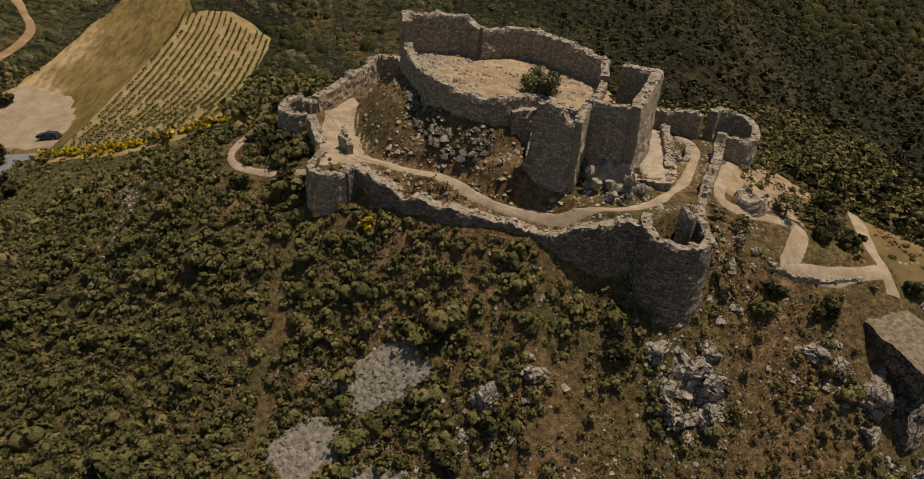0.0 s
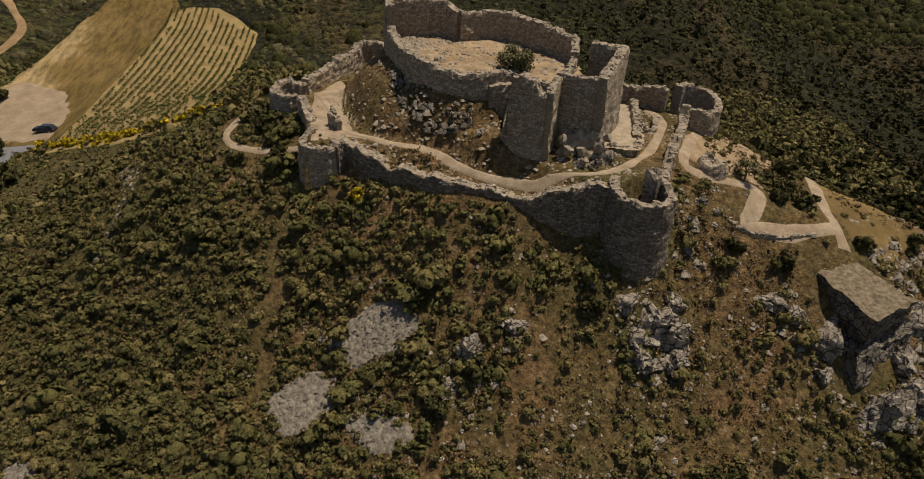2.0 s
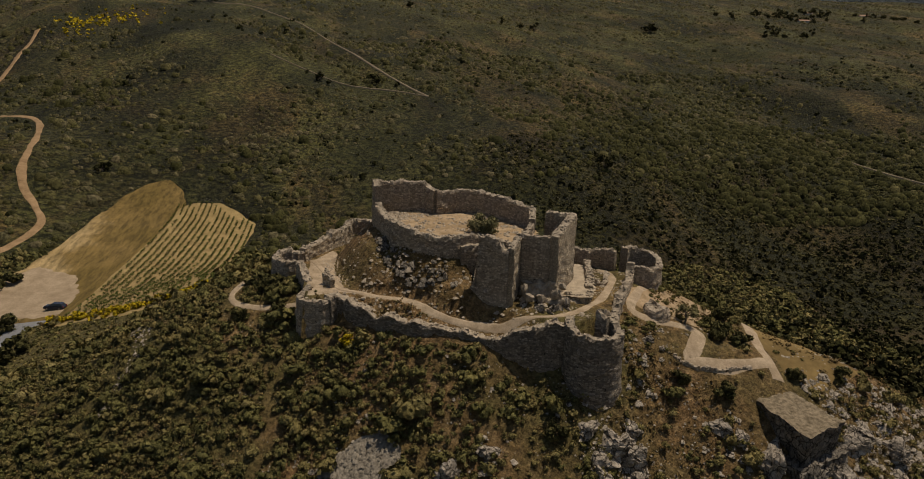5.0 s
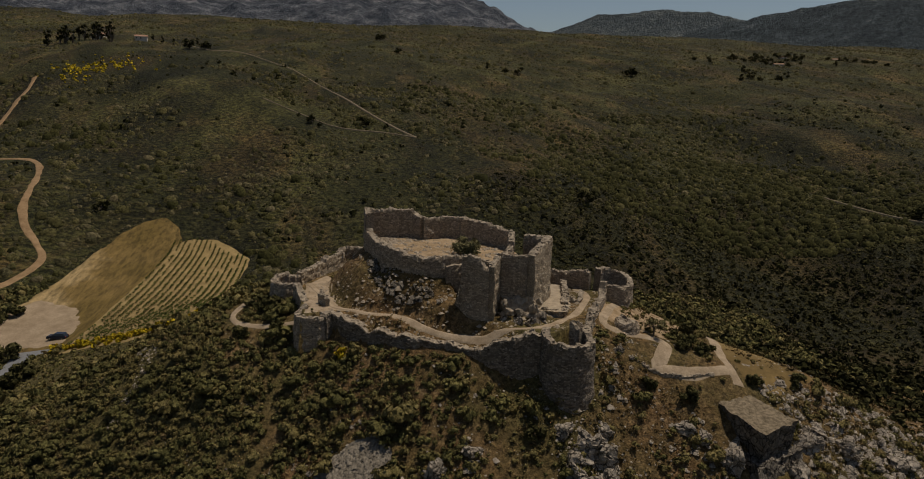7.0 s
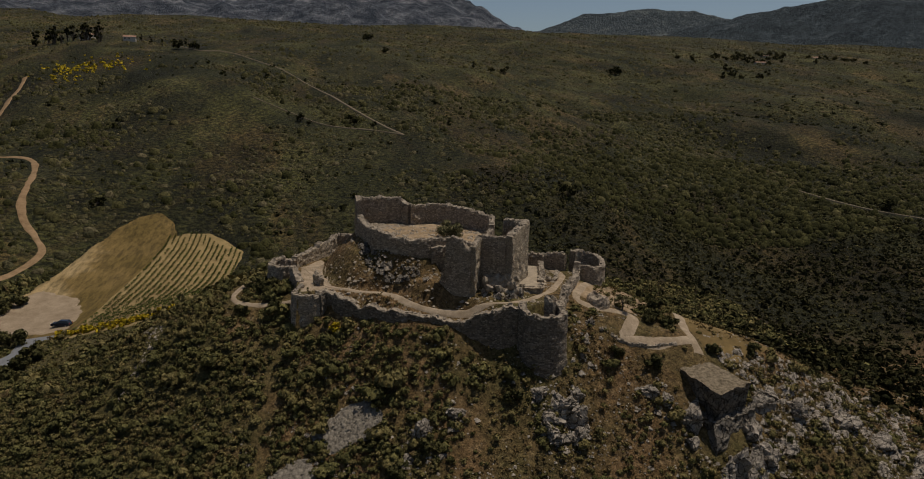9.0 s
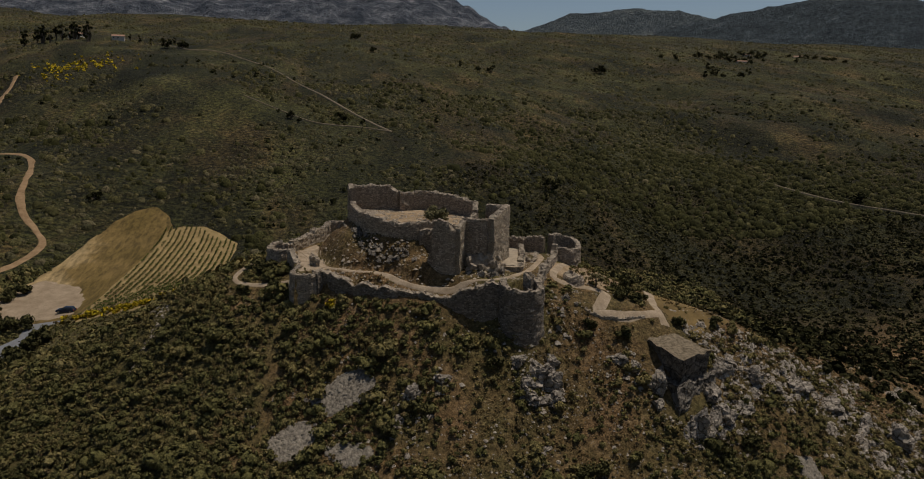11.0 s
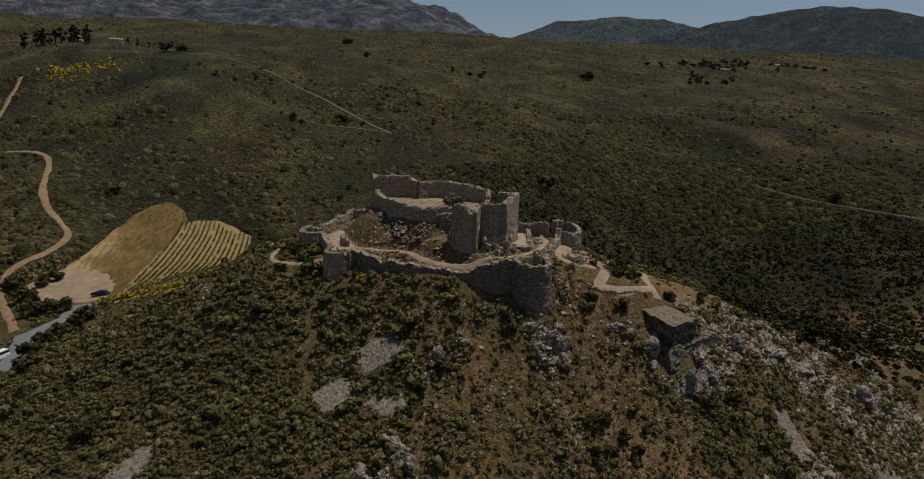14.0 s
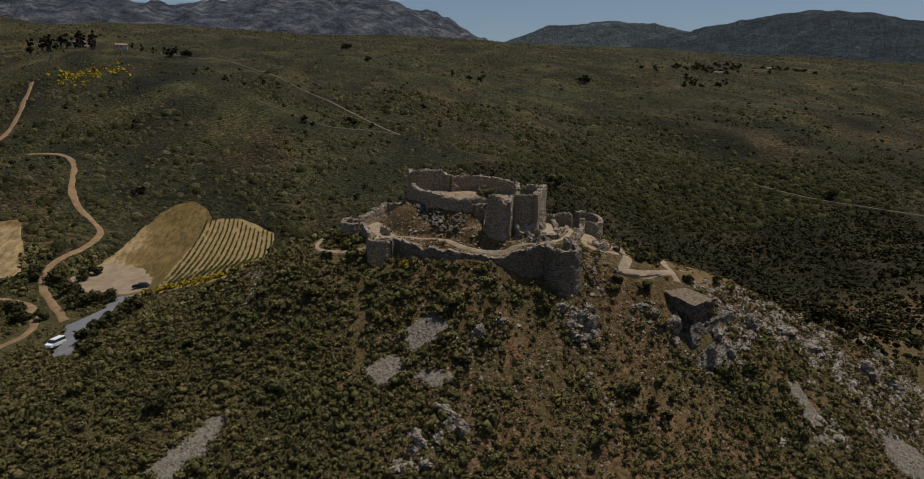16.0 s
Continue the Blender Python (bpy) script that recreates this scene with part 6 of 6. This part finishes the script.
def vine_mesh():
    """A trained vine: short stem and a low tuft of leaves."""
    v, f = quads_at(np.column_stack([rng.normal(0, 0.17, 12), rng.normal(0, 0.17, 12), rng.uniform(0.3, 0.85, 12)]), np.tile((0, 0, 1.0), (12, 1)), rng.uniform(0.16, 0.32, 12))
    st = np.array([(-0.04, -0.04, -0.2), (0.04, -0.04, -0.2), (0.04, 0.04, -0.2), (-0.04, 0.04, -0.2), (-0.03, -0.03, 0.6), (0.03, -0.03, 0.6), (0.03, 0.03, 0.6), (-0.03, 0.03, 0.6)])
    sf = np.array([(0, 1, 5, 4), (1, 2, 6, 5), (2, 3, 7, 6), (3, 0, 4, 7)])
    return mesh_mixed("vine", np.vstack([v, st]), np.vstack([f, sf + len(v)]), M_VINE)


VINES = [vine_mesh() for _ in range(6)]
for k in range(ROWS_N):
    q = (k + 0.5) / ROWS_N
    a, b = np.array([-64.4 + q * 31.6, 122 - 7 * q + 4 * max(0, q - 0.6)]), np.array([-61.4 + q * 26.4, 207.5 + 3 * math.sin(3.1 * min(1, q * 1.6)) - 11 * max(0, q - 0.4) / 0.6])
    ln = np.linalg.norm(b - a)
    at = np.arange(0.6, ln, 1.15)
    at = at[(fbm(at, at * 0 + 7 * k, 2.2, 90 + k, 2) > -0.42)]
    p = a + (b - a) * (at / ln)[:, None]
    row = thing("vine_row", float(a[0]), float(a[1]), float(gz(*a)[0]), "row of leafy green grapevines on dry soil", "vines", "vine rows")
    for q2, zz in zip(p, gz(p[:, 0], p[:, 1])):
        ob = new("vine", VINES[int(rng.integers(0, 6))])
        ob.parent = row
        ob.matrix_parent_inverse = Matrix.Translation(-row.location)
        ob.matrix_basis = Matrix.LocRotScale((q2[0], q2[1], zz + 0.16), Euler((0, 0, rng.uniform(0, 6.28))), (0.9, 0.9, rng.uniform(0.8, 1.15)))


# ---- vehicles ----
def plain(name, col, rough=0.4, metal=0.0, spec=0.5):
    m, t, b = nodes_of(name, rough)
    b.inputs["Base Color"].default_value = (*col, 1)
    b.inputs["Metallic"].default_value = metal
    b.inputs["Specular IOR Level"].default_value = spec
    return m


M_GLASS = plain("dark_car_glass", (0.02, 0.022, 0.025), 0.08)
M_TYRE = plain("black_rubber", (0.02, 0.02, 0.02), 0.85)
M_RIM = plain("grey_alloy", (0.4, 0.4, 0.4), 0.35, 1.0)
M_LAMP = plain("clear_headlight", (0.7, 0.7, 0.68), 0.15)
M_TAIL = plain("red_tail_light", (0.3, 0.01, 0.01), 0.25)


def extrude(name, profile, half, mat, parent, taper=1.0, bev=0.06, at=(0, 0, 0)):
    """A side profile (x, z) drawn out across the width, narrowed to taper at the top, edges rounded."""
    zs = [p[1] for p in profile]
    lo, hi = min(zs), max(zs)
    bm = bmesh.new()
    sides = []
    for s in (-1, 1):
        sides.append([bm.verts.new((x, s * half * (1 - (1 - taper) * (z - lo) / (hi - lo)), z)) for x, z in profile])
    n = len(profile)
    bm.faces.new(sides[0])
    bm.faces.new(sides[1][::-1])
    for i in range(n):
        j = (i + 1) % n
        bm.faces.new((sides[0][j], sides[0][i], sides[1][i], sides[1][j]))
    bmesh.ops.recalc_face_normals(bm, faces=bm.faces)
    bmesh.ops.bevel(bm, geom=list(bm.edges), offset=bev, segments=2, affect="EDGES", clamp_overlap=True)
    me = bpy.data.meshes.new(name)
    bm.to_mesh(me)
    bm.free()
    me.materials.append(mat)
    ob = new(name, me)
    ob.parent = parent
    ob.location = at
    return ob


def wheel(parent, x, y, r):
    def drum(name, rad, w, mat, par):
        bm = bmesh.new()
        bmesh.ops.create_cone(bm, cap_ends=True, segments=18, radius1=rad, radius2=rad, depth=w, matrix=Matrix.Rotation(math.pi / 2, 4, "X"))
        bmesh.ops.bevel(bm, geom=[e for e in bm.edges if e.calc_face_angle(0) > 1], offset=0.03, segments=2, affect="EDGES")
        me = bpy.data.meshes.new(name)
        bm.to_mesh(me)
        me.materials.append(mat)
        ob = new(name, me)
        ob.parent = par
        return ob
    w = drum("wheel", r, 0.22, M_TYRE, parent)
    w.location = (x, y, r)
    drum("rim", r * 0.62, 0.24, M_RIM, w)


def vehicle(name, x, y, turn, paint, label, body, cabin, roof, half, wx, bonnet):
    t = thing(name, x, y, float(gz(x, y)[0]) + 0.16, label, name)
    t.rotation_euler = (0, 0, radians(turn))
    extrude("body", body, half, paint, t, 0.94, 0.07)
    extrude("windows", cabin, half * 0.9, M_GLASS, t, 0.82, 0.05)
    extrude("roof", roof, half * 0.74, paint, t, 0.96, 0.02)
    for sx in wx:
        for sy in (-1, 1):
            wheel(t, sx, sy * (half - 0.1), 0.33)
    L0, L1 = min(p[0] for p in body), max(p[0] for p in body)
    for sy in (-1, 1):
        extrude("headlight", [(0, 0), (0.12, 0), (0.1, 0.16), (0, 0.18)], 0.16, M_LAMP, t, 0.9, 0.02, (L1 - 0.1, sy * (half - 0.28), bonnet - 0.22))
        extrude("tail_light", [(0, 0), (0.08, 0), (0.08, 0.3), (0, 0.3)], 0.1, M_TAIL, t, 0.95, 0.01, (L0 - 0.03, sy * (half - 0.16), bonnet - 0.2))
        extrude("wing_mirror", [(0, 0), (0.14, 0), (0.14, 0.14), (0, 0.14)], 0.1, paint, t, 0.9, 0.02, (cabin[1][0] - 0.35, sy * (half + 0.06), bonnet + 0.05))


vehicle("car", -69.6, 134.2, 172, plain("dark_blue_paint", (0.02, 0.025, 0.04), 0.25), "dark blue estate car parked on bare earth",
        [(-2.2, 0.3), (2.2, 0.3), (2.25, 0.7), (2.1, 0.9), (1.2, 1.0), (-2.1, 1.05), (-2.25, 0.7)], [(-2.05, 1.0), (1.15, 0.98), (0.4, 1.5), (-1.75, 1.52)], [(-1.8, 1.47), (0.45, 1.46), (0.3, 1.56), (-1.65, 1.58)], 0.9, (-1.35, 1.4), 0.95)
vehicle("van", -80.4, 97.6, 245, plain("white_paint", (0.75, 0.75, 0.75), 0.3), "white passenger van parked on the asphalt",
        [(-2.4, 0.3), (2.4, 0.3), (2.45, 0.75), (2.3, 1.0), (1.6, 1.15), (-2.35, 1.2), (-2.45, 0.75)], [(-2.3, 1.15), (1.65, 1.1), (0.95, 1.78), (-2.2, 1.85)], [(-2.25, 1.78), (1.0, 1.72), (0.85, 1.9), (-2.1, 1.95)], 0.95, (-1.5, 1.5), 1.05)


# ---- houses ----
M_RENDER = simple("pale_wall_render", (0.5, 0.44, 0.36), (0.62, 0.56, 0.47), 0.4, 0.9)
M_TILE = simple("faded_terracotta_tiles", (0.3, 0.17, 0.11), (0.42, 0.26, 0.18), 0.8, 0.9)


def house(x, y, lx, ly, h, turn, label, roofs=M_TILE):
    t = thing("house", x, y, float(gz(x, y)[0]) - 0.3, label, "house", "distant houses")
    t.rotation_euler = (0, 0, radians(turn))
    extrude("wall", [(-lx / 2, -1), (lx / 2, -1), (lx / 2, h), (-lx / 2, h)], ly / 2, M_RENDER, t, 1.0, 0.03)
    r = extrude("roof", [(-ly / 2 - 0.4, h), (ly / 2 + 0.4, h), (0, h + ly * 0.22)], lx / 2 + 0.4, roofs, t, 1.0, 0.03)
    r.rotation_euler = (0, 0, math.pi / 2)
    for k in range(max(2, int(lx / 3.5))):
        w = extrude("window", [(-0.5, 0), (0.5, 0), (0.5, 1.2), (-0.5, 1.2)], 0.06, M_GLASS, t, 1.0, 0.01, (-lx / 2 + 1.6 + k * 3.4, -ly / 2 - 0.02, h - 1.9))


house(-186, 634, 10, 7, 3.6, 8, "pale rendered farmhouse behind dark cypresses")
house(-222, 640, 12, 8, 4.0, -20, "small pale outbuilding among trees")
house(700, 905, 12, 7, 2.6, -20, "distant pale house on the plateau")
house(540, 800, 13, 6, 2.4, -10, "long low pale building far away")
house(610, 900, 11, 6, 2.4, -25, "distant low farm building")
